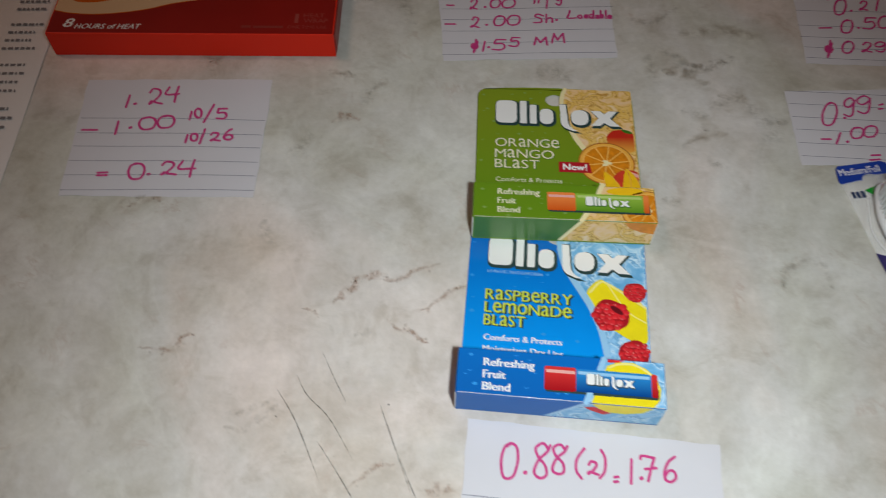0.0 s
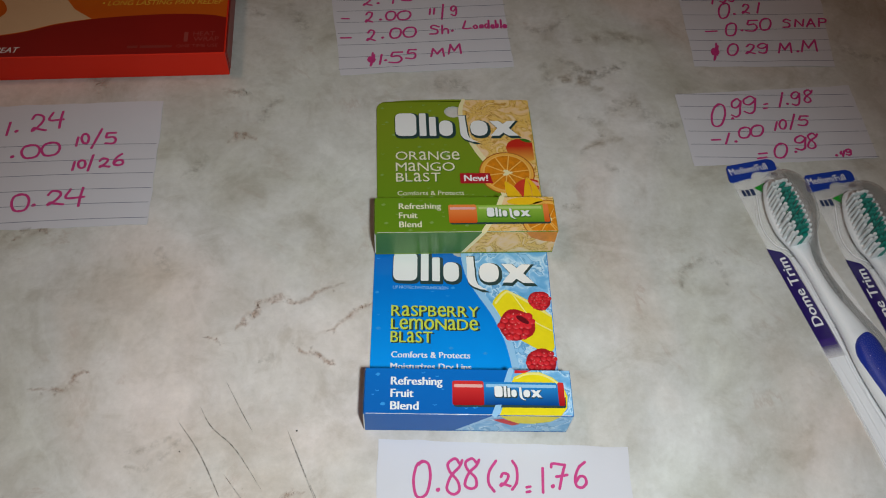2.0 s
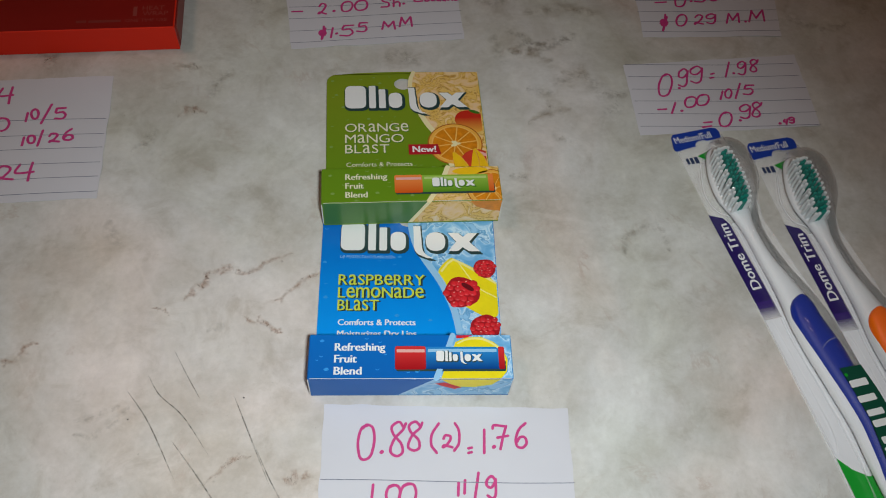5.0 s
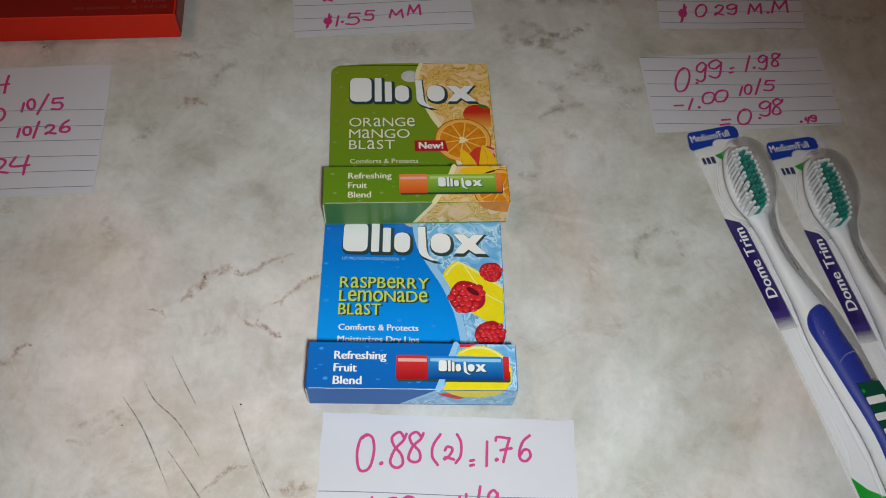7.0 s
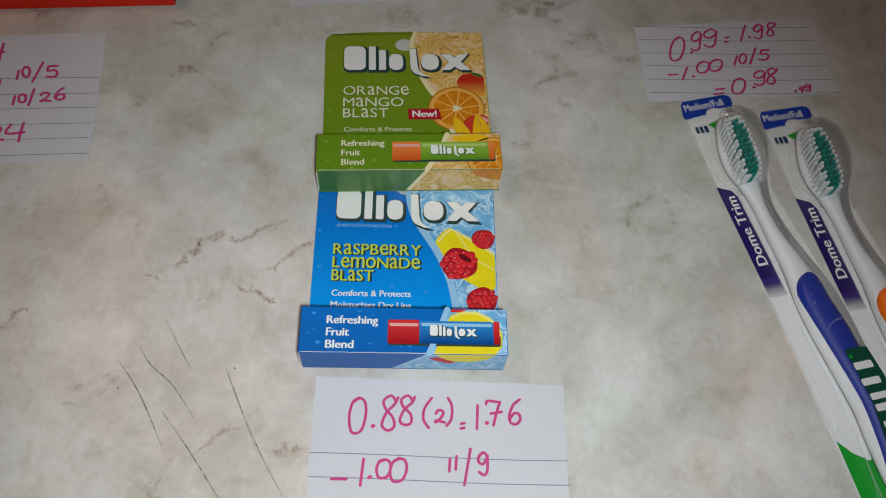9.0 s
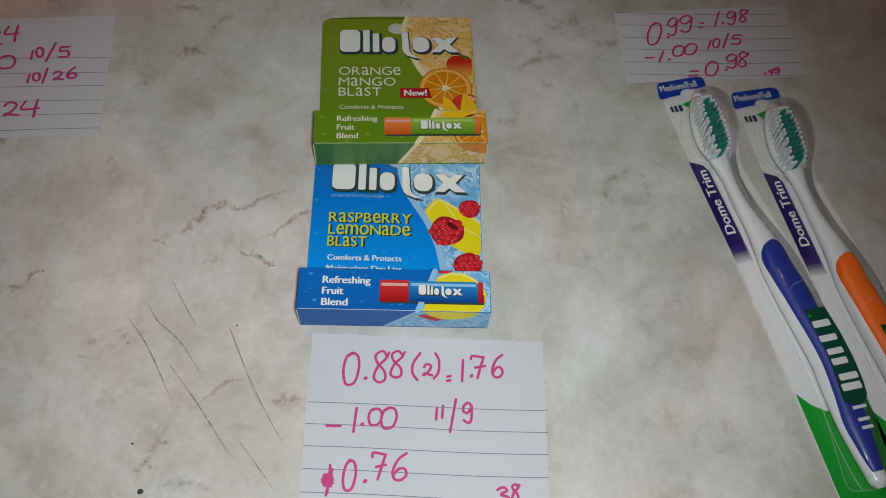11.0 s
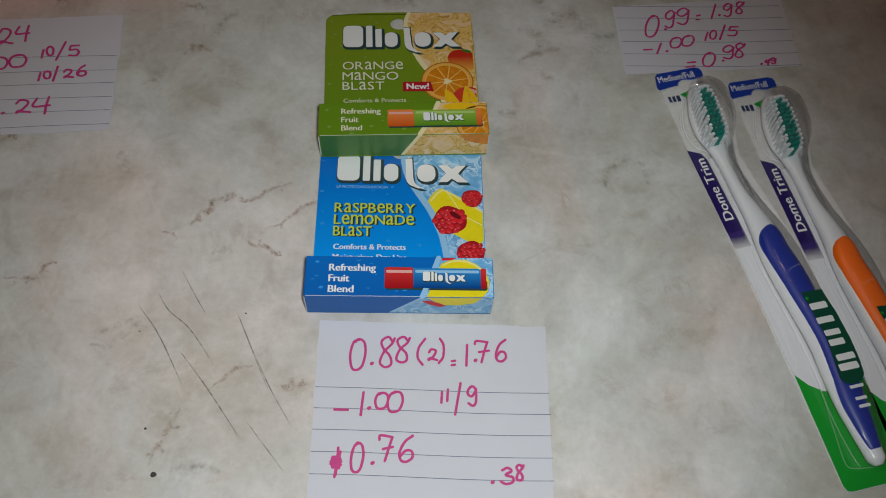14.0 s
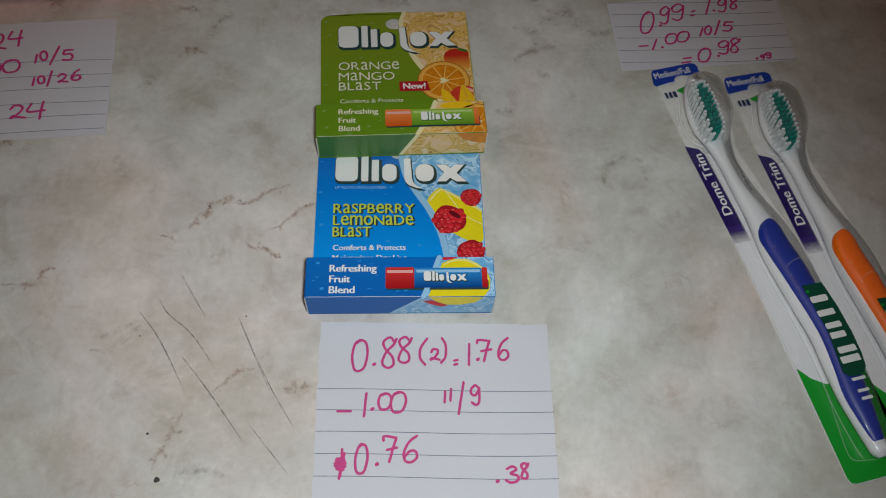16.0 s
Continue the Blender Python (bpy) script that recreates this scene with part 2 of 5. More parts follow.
TUBE_GREEN = shade_material("green_tube_print", (0.09, 0.24, 0.01), (0.26, 0.44, 0.05), 0.003, 0.010)
PINK_SHINE = material("pink_shine_print", (0.78, 0.40, 0.36), 0.35)
LIME_SHINE = material("lime_shine_print", (0.45, 0.60, 0.18), 0.35)
BADGE = material("red_badge_print", (0.42, 0.01, 0.02), 0.35)
DROP = material("droplet_highlight_print", (0.03, 0.30, 0.72), 0.35)
DROP_GREEN = material("pale_green_droplet_print", (0.20, 0.32, 0.07), 0.35)
HEAT_RED = material("bright_red_carton_print", (0.74, 0.020, 0.004), 0.5, spec=0.3, noise_amount=0.06, noise_scale=40)
HEAT_MAROON = material("maroon_carton_print", (0.25, 0.006, 0.004), 0.45, spec=0.35, noise_amount=0.2, noise_scale=30)
HEAT_ORANGE = shade_material("orange_carton_print", (0.55, 0.10, 0.006), (0.65, 0.20, 0.01), 0.03, 0.08)
HEAT_BEIGE = material("beige_carton_print", (0.66, 0.44, 0.25), 0.4, noise_amount=0.08, noise_scale=40)
HEAT_GREY = material("pink_grey_print", (0.30, 0.05, 0.04), 0.5)
HEAT_MAROON_PRINT = material("dull_red_print", (0.24, 0.025, 0.02), 0.5)
GOLD_TEXT = material("gold_print", (0.72, 0.44, 0.04), 0.45)
TAG_BLUE = material("royal_blue_print", (0.012, 0.05, 0.36), 0.35, coat=0.4, noise_amount=0.06)
PURPLE = material("purple_print", (0.022, 0.01, 0.115), 0.35, coat=0.4, noise_amount=0.08)
PURPLE_FADE = stain_material("fading_purple_print", (0.045, 0.02, 0.17), 30, 0.0, 0.05, 1.0)
PACK_GREEN = material("bright_green_print", (0.01, 0.33, 0.03), 0.3, coat=0.5, noise_amount=0.08, noise_scale=90)
LOGO_GREEN = material("dark_green_panel", (0.006, 0.07, 0.04), 0.3, coat=0.3)
NAVY = material("navy_print", (0.03, 0.05, 0.12), 0.5)
BRUSH_WHITE = material("white_brush_plastic", (0.80, 0.81, 0.82), 0.25, coat=0.3, noise_amount=0.03, noise_scale=60)
GRIP_BLUE = material("blue_rubber_grip", (0.005, 0.024, 0.28), 0.42, noise_amount=0.08, noise_scale=200, bump=0.1)
GRIP_ORANGE = material("orange_rubber_grip", (1.0, 0.16, 0.0), 0.42, noise_amount=0.08, noise_scale=200, bump=0.1)
BRISTLE_WHITE = material("white_bristle", (0.74, 0.76, 0.76), 0.5, noise_amount=0.12, noise_scale=900)
BRISTLE_TEAL = material("teal_bristle", (0.004, 0.24, 0.185), 0.5, noise_amount=0.15)
CLEAR = clear_material("clear_blister_plastic", (0.97, 0.97, 0.97), 0.06, 0.02)
SHEET_CLEAR = clear_material("milky_backing_plastic", (0.99, 0.99, 0.99), 0.1, 0.2, (0.92, 0.92, 0.94))
SHEET_WHITE = clear_material("white_backing_plastic", (0.95, 0.95, 0.95), 0.1, 0.78, (0.93, 0.93, 0.95))
RIDGE_SHINE = clear_material("plastic_ridge_highlight", (0.95, 0.95, 0.95), 0.1, 0.85, (0.92, 0.92, 0.93))
POUCH = material("dark_green_glossy_plastic", (0.012, 0.016, 0.008), 0.18, noise_amount=0.3, noise_scale=60, bump=0.3, bump_scale=60)
WALL = material("plain_wall_paint", (0.62, 0.56, 0.48), 0.8, noise_amount=0.04, noise_scale=3, bump=0.1, bump_scale=60)
CEILING = material("plain_ceiling_paint", (0.72, 0.70, 0.66), 0.85, noise_amount=0.03, noise_scale=3)
FLOOR = material("plain_floor", (0.30, 0.22, 0.15), 0.6, noise_amount=0.15, noise_scale=6)
BASE = material("counter_base_paint", (0.45, 0.40, 0.34), 0.6, noise_amount=0.06, noise_scale=8)


# ---------------- builders ----------------
def mesh_of(bm, name):
    me = bpy.data.meshes.new(name)
    bm.to_mesh(me)
    bm.free()
    return me


def part(name, bm, mat, parent, label="", smooth=False):
    """Link a bmesh or a mesh as one object under a thing or a part."""
    me = mesh_of(bm, name) if isinstance(bm, bmesh.types.BMesh) else bm
    me.materials.clear()
    me.materials.append(mat)
    if smooth:
        for p in me.polygons:
            p.use_smooth = True
    ob = new(name, me)
    ob.parent = parent
    if label:
        tagged(ob, label)
    return ob


def thing(name, m, label, category, group="", kind=""):
    ob = new(name)
    ob.empty_display_size = 0.01
    ob.matrix_world = m
    return tagged(ob, label, category, group, kind)


def block(x0, x1, y0, y1, z0, z1, bevel=0.0, segments=2):
    """A bevelled block, in mm."""
    bm = bmesh.new()
    bmesh.ops.create_cube(bm, size=1)
    for v in bm.verts:
        v.co = Vector(((x0 + x1) / 2 + v.co.x * (x1 - x0), (y0 + y1) / 2 + v.co.y * (y1 - y0), (z0 + z1) / 2 + v.co.z * (z1 - z0))) * MM
    if bevel:
        bmesh.ops.bevel(bm, geom=bm.edges[:], offset=bevel * MM, segments=segments, profile=0.5, affect="EDGES")
    return bm


def smooth_line(pts, steps=6, closed=False):
    """Points along a smooth line through pts (Catmull-Rom)."""
    p = [Vector((*q, 0)[:3]) for q in pts]
    if len(p) < 3:
        return p
    ext = [p[-1], *p, p[0], p[1]] if closed else [2 * p[0] - p[1], *p, 2 * p[-1] - p[-2]]
    out = []
    for i in range(1, len(ext) - 2):
        a, b, c, d = ext[i - 1:i + 3]
        for k in range(steps):
            t = k / steps
            out.append(0.5 * ((2 * b) + (c - a) * t + (2 * a - 5 * b + 4 * c - d) * t * t + (3 * b - a - 3 * c + d) * t ** 3))
    if not closed:
        out.append(p[-1])
    return out


def flat(pts, z, depth=0.0):
    """A flat shape in mm at height z, with depth below it if given."""
    bm = bmesh.new()
    f = bm.faces.new([bm.verts.new((p[0] * MM, p[1] * MM, z * MM)) for p in pts])
    if f.calc_center_median() and f.normal.z < 0:
        f.normal_flip()
    bm.normal_update()
    if f.normal.z < 0:
        f.normal_flip()
    if depth:
        r = bmesh.ops.extrude_face_region(bm, geom=[f])
        for v in [g for g in r["geom"] if isinstance(g, bmesh.types.BMVert)]:
            v.co.z -= depth * MM
        bmesh.ops.recalc_face_normals(bm, faces=bm.faces[:])
    else:
        bmesh.ops.triangulate(bm, faces=bm.faces[:])
    return bm


def upright(pts, y):
    """A flat shape in the plane y, facing -y; pts are (x, z) in mm."""
    bm = bmesh.new()
    f = bm.faces.new([bm.verts.new((p[0] * MM, y * MM, p[1] * MM)) for p in pts])
    bm.normal_update()
    if f.normal.y > 0:
        f.normal_flip()
    return bm


def oval(cx, cy, rx, ry, turn=0.0, n=28, a0=0.0, a1=360.0, wobble=0.0):
    out, c, s = [], math.cos(radians(turn)), math.sin(radians(turn))
    full = abs(a1 - a0 - 360) < 0.01
    for i in range(n if full else n + 1):
        a = radians(a0 + (a1 - a0) * i / n)
        k = 1 + wobble * math.sin(3 * a + cx) + wobble * 0.6 * math.sin(5 * a + cy)
        x, y = rx * k * math.cos(a), ry * k * math.sin(a)
        out.append((cx + c * x - s * y, cy + s * x + c * y))
    return out


def round_rect(x0, x1, y0, y1, r, n=5):
    pts = []
    for cx, cy, a in ((x1 - r, y1 - r, 0), (x0 + r, y1 - r, 90), (x0 + r, y0 + r, 180), (x1 - r, y0 + r, 270)):
        pts += [(cx + r * math.cos(radians(a + 90 * i / n)), cy + r * math.sin(radians(a + 90 * i / n))) for i in range(n + 1)]
    return pts


def ribbon(lines, width, z, taper=0.0, edge=False):
    """Flat strokes with round ends; lines in mm; z is a height in mm or a function of x and y."""
    bm = bmesh.new()
    lay = bm.verts.layers.float.new("edge") if edge else None
    height = z if callable(z) else (lambda x, y: z)
    for li, line in enumerate(lines):
        pts = [Vector((q[0], q[1])) for q in line]
        if len(pts) == 1:
            pts.append(pts[0] + Vector((0.01, 0)))
        w = width[li] if isinstance(width, (list, tuple)) else width
        rows = []
        n = len(pts)
        for i, q in enumerate(pts):
            d = pts[min(i + 1, n - 1)] - pts[max(i - 1, 0)]
            d = d.normalized() if d.length > 1e-6 else Vector((1, 0))
            s = Vector((-d.y, d.x))
            k = 1 - taper * abs(2 * i / (n - 1) - 1) ** 2
            h = w * k / 2
            across = (-1, 0, 1) if edge else (-1, 1)
            row = []
            for a in across:
                e = q + s * h * a
                v = bm.verts.new((e.x * MM, e.y * MM, height(e.x, e.y) * MM + li * 0.000012 + i * 0.0000025))
                if edge:
                    v[lay] = (1.0 if a == 0 else 0.0) * (0.0 if i in (0, n - 1) and taper else 1.0)
                row.append(v)
            rows.append(row)
        for r0, r1 in zip(rows, rows[1:]):
            for a, b, c, d in zip(r0, r1, r1[1:], r0[1:]):
                bm.faces.new((a, d, c, b))
        if not edge:
            for q, sign, row in ((pts[0], -1, rows[0]), (pts[-1], 1, rows[-1])):
                d = (pts[1] - pts[0]) if sign < 0 else (pts[-1] - pts[-2])
                d = d.normalized() * sign if d.length > 1e-6 else Vector((sign, 0))
                s = Vector((-d.y, d.x))
                h = w * (1 - taper) / 2
                ring = []
                for k in range(7):
                    a = math.pi * k / 6
                    e = q + s * h * math.cos(a) + d * h * math.sin(a)
                    ring.append(bm.verts.new((e.x * MM, e.y * MM, height(e.x, e.y) * MM + li * 0.000012 + (0 if sign < 0 else n) * 0.0000025)))
                bm.faces.new(ring)
    bm.normal_update()
    for f in bm.faces:
        if f.normal.z < 0:
            f.normal_flip()
    return bm


def font_mesh(s, x, y, w, h, z, bold=0.0, slant=0.0, turn=0.0, cap=True):
    """Lettering in the built-in font, laid flat: baseline start x, y; width w and height h of the whole word in mm."""
    cu = bpy.data.curves.new("lettering", "FONT")
    cu.body, cu.size, cu.offset, cu.shear, cu.resolution_u = s, 1.0, 0.0, slant, 3
    ob = bpy.data.objects.new("lettering", cu)
    me = bpy.data.meshes.new_from_object(ob)
    bpy.data.objects.remove(ob)
    bpy.data.curves.remove(cu)
    xs = [v.co.x for v in me.vertices]
    x0, x1 = min(xs), max(xs)
    top = 0.69 if cap else max(v.co.y for v in me.vertices)
    c, sn = math.cos(radians(turn)), math.sin(radians(turn))
    verts, faces = [], []
    for copy in range(3 if bold else 1):
        first = len(verts)
        for v in me.vertices:
            a, d = (v.co.x - x0) / (x1 - x0) * w + copy * bold * h, v.co.y / top * h
            verts.append(Vector((x + c * a - sn * d, y + sn * a + c * d, z + copy * 0.012)) * MM)
        faces += [[first + q for q in p.vertices] for p in me.polygons]
    bpy.data.meshes.remove(me)
    me = bpy.data.meshes.new("lettering")
    me.from_pydata(verts, [], faces)
    return me


def unicase_mesh(s, x, y, w, h, z, bold=0.0):
    """Lettering in which small letters stand as tall as capitals; x, y, w, h as in font_mesh."""
    verts, faces, run = [], [], 0.0
    glyphs = []
    for ch in s:
        small = ch.islower()
        me = font_mesh(ch, 0, 0, 1, 1, 0)
        cu = bpy.data.curves.new("lettering", "FONT")
        cu.body = ch
        ob = bpy.data.objects.new("lettering", cu)
        raw = bpy.data.meshes.new_from_object(ob)
        wide = (max(v.co.x for v in raw.vertices) - min(v.co.x for v in raw.vertices)) * (1.18 if small else 1.0)
        bpy.data.objects.remove(ob)
        bpy.data.curves.remove(cu)
        bpy.data.meshes.remove(raw)
        tall = max(v.co.y for v in me.vertices)
        glyphs.append((me, run, wide, tall if small else MM))
        run += wide + 0.09
    k = w / (run - 0.09)
    for copy in range(3 if bold else 1):
        for me, off, wide, tall in glyphs:
            first = len(verts)
            verts += [((x + (off + v.co.x / MM * wide) * k + copy * bold * h) * MM, (y + v.co.y / tall * h) * MM, (z + copy * 0.012) * MM) for v in me.vertices]
            faces += [[first + q for q in p.vertices] for p in me.polygons]
    for me, *_ in glyphs:
        bpy.data.meshes.remove(me)
    me = bpy.data.meshes.new("lettering")
    me.from_pydata(verts, [], faces)
    return me


def quads(rects, z):
    """Small flat bars in mm, for print too small to read."""
    bm = bmesh.new()
    for x0, x1, y0, y1 in rects:
        bm.faces.new([bm.verts.new((x * MM, y * MM, z * MM)) for x, y in ((x0, y0), (x1, y0), (x1, y1), (x0, y1))])
    return bm


def loft(rows, n=16, power=2.0, cap=True):
    """A body along y: rows of (y, centre x, half width, centre z, half height) in mm."""
    bm = bmesh.new()
    rings = []
    for y, cx, hw, cz, hh in rows:
        ring = []
        for i in range(n):
            a = 2 * math.pi * i / n
            ca, sa = math.cos(a), math.sin(a)
            px = math.copysign(abs(ca) ** (2 / power), ca)
            pz = math.copysign(abs(sa) ** (2 / power), sa)
            ring.append(bm.verts.new(((cx + hw * px) * MM, y * MM, (cz + hh * pz) * MM)))
        rings.append(ring)
    for r0, r1 in zip(rings, rings[1:]):
        for i in range(n):
            bm.faces.new((r0[i], r0[(i + 1) % n], r1[(i + 1) % n], r1[i]))
    if cap:
        bm.faces.new(rings[0])
        bm.faces.new(rings[-1])
    bmesh.ops.recalc_face_normals(bm, faces=bm.faces[:])
    return bm


def resample(rows, count):
    """More rows along a smooth line through the given ones."""
    a = np.array(rows, float)
    t = np.linspace(0, len(a) - 1, count)
    out = []
    for u in t:
        i = min(int(u), len(a) - 2)
        f = u - i
        p0, p1, p2, p3 = a[max(i - 1, 0)], a[i], a[i + 1], a[min(i + 2, len(a) - 1)]
        out.append(0.5 * (2 * p1 + (p2 - p0) * f + (2 * p0 - 5 * p1 + 4 * p2 - p3) * f * f + (3 * p1 - p0 - 3 * p2 + p3) * f ** 3))
    return [tuple(r) for r in out]


# ---------------- the room and the table ----------------
def slab(name, x0, x1, y0, y1, z0, z1, mat, label, category):
    me = mesh_of(block(x0, x1, y0, y1, z0, z1), name)
    me.materials.append(mat)
    return tagged(new(name, me), label, category, kind="structure")


slab("floor", -1600, 1600, -1500, 1700, -960, -900, FLOOR, "plain brown floor under the table", "floor")
slab("wall_north", -1660, 1660, 1700, 1760, -960, 1560, WALL, "plain beige painted wall behind the table", "wall")
slab("wall_south", -1660, 1660, -1560, -1500, -960, 1560, WALL, "plain beige painted wall facing the table", "wall")
slab("wall_east", 1600, 1660, -1500, 1700, -960, 1560, WALL, "plain beige painted side wall", "wall")
slab("wall_west", -1660, -1600, -1500, 1700, -960, 1560, WALL, "plain beige painted side wall", "wall")
slab("ceiling", -1660, 1660, -1560, 1760, 1560, 1620, CEILING, "plain white painted ceiling", "ceiling")

table = thing("table", pose(0, 0, 0), "cream and grey marbled laminate table with scratches", "table")
part("tabletop", block(-800, 800, -450, 750, -36, 0, 5, 3), MARBLE, table, "marbled laminate top with brown veins")
part("base", block(-700, 700, -350, 650, -900, -36, 6), BASE, table)


LAID = []


def stroke_on_table(name, mat, pts, width, label="", z=0.03, taper=0.7):
    LAID.append(name)
    z += 0.003 * len(LAID)
    part(name, ribbon([smooth_line(pts, 8)], width, z, taper, edge=True), mat, table, label)


def ragged_vein(pts, width):
    """A thin wandering vein with short side wisps, on the table."""
    rnd = random.Random(len(LAID) + 5)
    line = [(q[0] + rnd.uniform(-0.55, 0.55), q[1] + rnd.uniform(-0.55, 0.55)) for q in smooth_line(pts, 8)]
    lines, widths = [line], [width * 0.85]
    for i in range(4, len(line) - 2, 8):
        x, y = line[i]
        a, far = rnd.uniform(0, 2 * math.pi), rnd.uniform(0.6, 1.3) * width
        dx, dy = far * math.cos(a), far * math.sin(a)
        lines.append([(x + 0.2 * dx, y + 0.2 * dy), (x + 0.6 * dx + rnd.uniform(-0.4, 0.4), y + 0.6 * dy), (x + dx, y + dy)])
        widths.append(width * rnd.uniform(0.5, 0.8))
    LAID.append("vein")
    part("vein", ribbon(lines, widths, 0.03 + 0.003 * len(LAID), 0.7, edge=True), VEIN, table, "brown vein in the marbling")


# brown and grey marbling with shapes of its own
for pts, w in (
    (((-88.4, 36.8), (-84.6, 42.7), (-80.6, 45.3), (-79.3, 50), (-75.6, 51.4)), 3.4),
    (((-76.1, 49), (-70.2, 51.8), (-67.7, 49.6)), 3),
    (((-67.7, 49.6), (-62.4, 51.5), (-56.6, 56.2), (-47.4, 59.7)), 2.2),
    (((-53.5, 37.1), (-46.3, 43.4), (-40.4, 48.9), (-36.4, 49.9)), 2.2),
    (((-54.3, 38), (-50.9, 38.9)), 3.5),
    (((-97.5, 23.2), (-93.1, 22.8)), 4.2),
    (((-100.1, 34.1), (-94.7, 33.3), (-91, 31.2)), 1.2),
    (((-65.3, 32.6), (-61.1, 28.6), (-55.8, 28.6), (-51.8, 24.8), (-48.3, 24)), 2.0),
    (((-63.3, 28.2), (-60.8, 33.5)), 2.2),
    (((-158.4, 11.1), (-150, 11.6), (-144.5, 12.2), (-142.1, 18.2), (-137.9, 18.9)), 2.2),
    (((-88.7, -61.9), (-87, -56), (-84.3, -52), (-82.5, -45.9), (-80, -39.6)), 2.6),
    (((-70.5, -33.7), (-64.9, -28.2), (-61.2, -24.6), (-55.7, -23.8)), 2),
    (((-44.2, -31.5), (-39.7, -32.3), (-35.1, -29.4)), 3.2),
    (((82.6, 208.2), (86.4, 207.4)), 1.8),
    (((-104.9, 129.3), (-98.2, 134.1), (-91.7, 132.5)), 4.5),
    (((83.5, 206.5), (85.5, 207)), 1.6),
    (((-182.5, 74.5), (-174.1, 80.3), (-168.5, 81.3)), 3),
):
    ragged_vein(pts, w * 1.5)
for pts, w in (
    (((-77.7, 24.1), (-73.8, 26), (-70.9, 28)), 2.5),
    (((-123.1, 75), (-121.4, 67.6), (-115.9, 62.1)), 3.5),
    (((54.2, 153.7), (60.2, 152), (67.2, 150.3)), 4.5),
    (((67.2, 156), (72.2, 159.1), (79.3, 160.3)), 4.5),
    (((64.1, 141.6), (65.2, 144.6), (65.2, 147.4)), 3.2),
    (((85.4, 164.3), (88.4, 155.9), (94.4, 151.3), (104.6, 151.7)), 6),
    (((89.3, 138.7), (95.4, 141.8), (98.5, 145.7)), 4.5),
    (((66.1, 130.3), (67.1, 123.6), (73.1, 120.9)), 3.2),
    (((42.9, 101.8), (47.9, 100.1), (51.9, 102.1)), 3.5),
    (((62.9, 97.6), (70, 96.8)), 3.5),
    (((72, 101.7), (77, 102.8)), 3.5),
    (((39.6, 190.8), (41.5, 178.7), (44.4, 168.4)), 4),
    (((53.4, 191.4), (60.4, 181.3), (72.4, 183.7), (83.4, 193.7)), 4.5),
    (((89.1, 61.5), (91.2, 70.3), (98.4, 75.3), (106.6, 74.5), (108.6, 62.8)), 3),
    (((-118.7, -16.2), (-110.2, -16.1), (-104.3, -10.4), (-100.4, -5.6)), 2.2),
    (((-120.5, -12.4), (-111.9, -9.5), (-103.2, -4.7)), 2.2),
    (((-109.4, 218.7), (-102.1, 214.5), (-93.7, 213.1)), 5),
    (((-87.8, 225.2), (-82.4, 214.6), (-77.9, 205.7), (-74.3, 196.7)), 5),
    (((31.9, 212.9), (44.7, 211.6), (57.6, 225.4)), 4),
    (((-17.4, 166.9), (-4.7, 173), (5.9, 165.9)), 5.5),
    (((45.5, 194.8), (58.4, 182.2), (81.4, 187.9)), 4.5),
    (((-91.5, 139), (-89.4, 150.1), (-82.6, 159.6)), 5),
    (((-227.7, 79.8), (-222.1, 86.4)), 6),
    (((-121.4, 108.4), (-114.7, 114.2), (-112.6, 123.5)), 4),
    (((209, 198.3), (219.5, 202.7), (230.1, 205.1)), 5),
    (((235.3, 209.3), (237.4, 216.2), (237.3, 223.9)), 4),
    (((194.1, 211.2), (201.5, 204.8), (210, 202.3)), 5),
    (((-80.7, -63.9), (-71.8, -62.1), (-61.2, -64.1)), 3),
    (((-121.5, -52.4), (-128.1, -51.9)), 2.5),
    (((30.3, 203.9), (37.3, 209.4)), 1.6),
    (((53, 131.4), (62.1, 138.3)), 2.4),
    (((61.6, 97.7), (72.7, 102.1)), 2.6),
    (((52.2, 92.3), (44.2, 94.5)), 2.2),
    (((97.1, 154.1), (98.2, 144.7)), 2.2),
):
    stroke_on_table("smudge", SMUDGE, pts, w * 2.2, "grey smudge in the marbling")
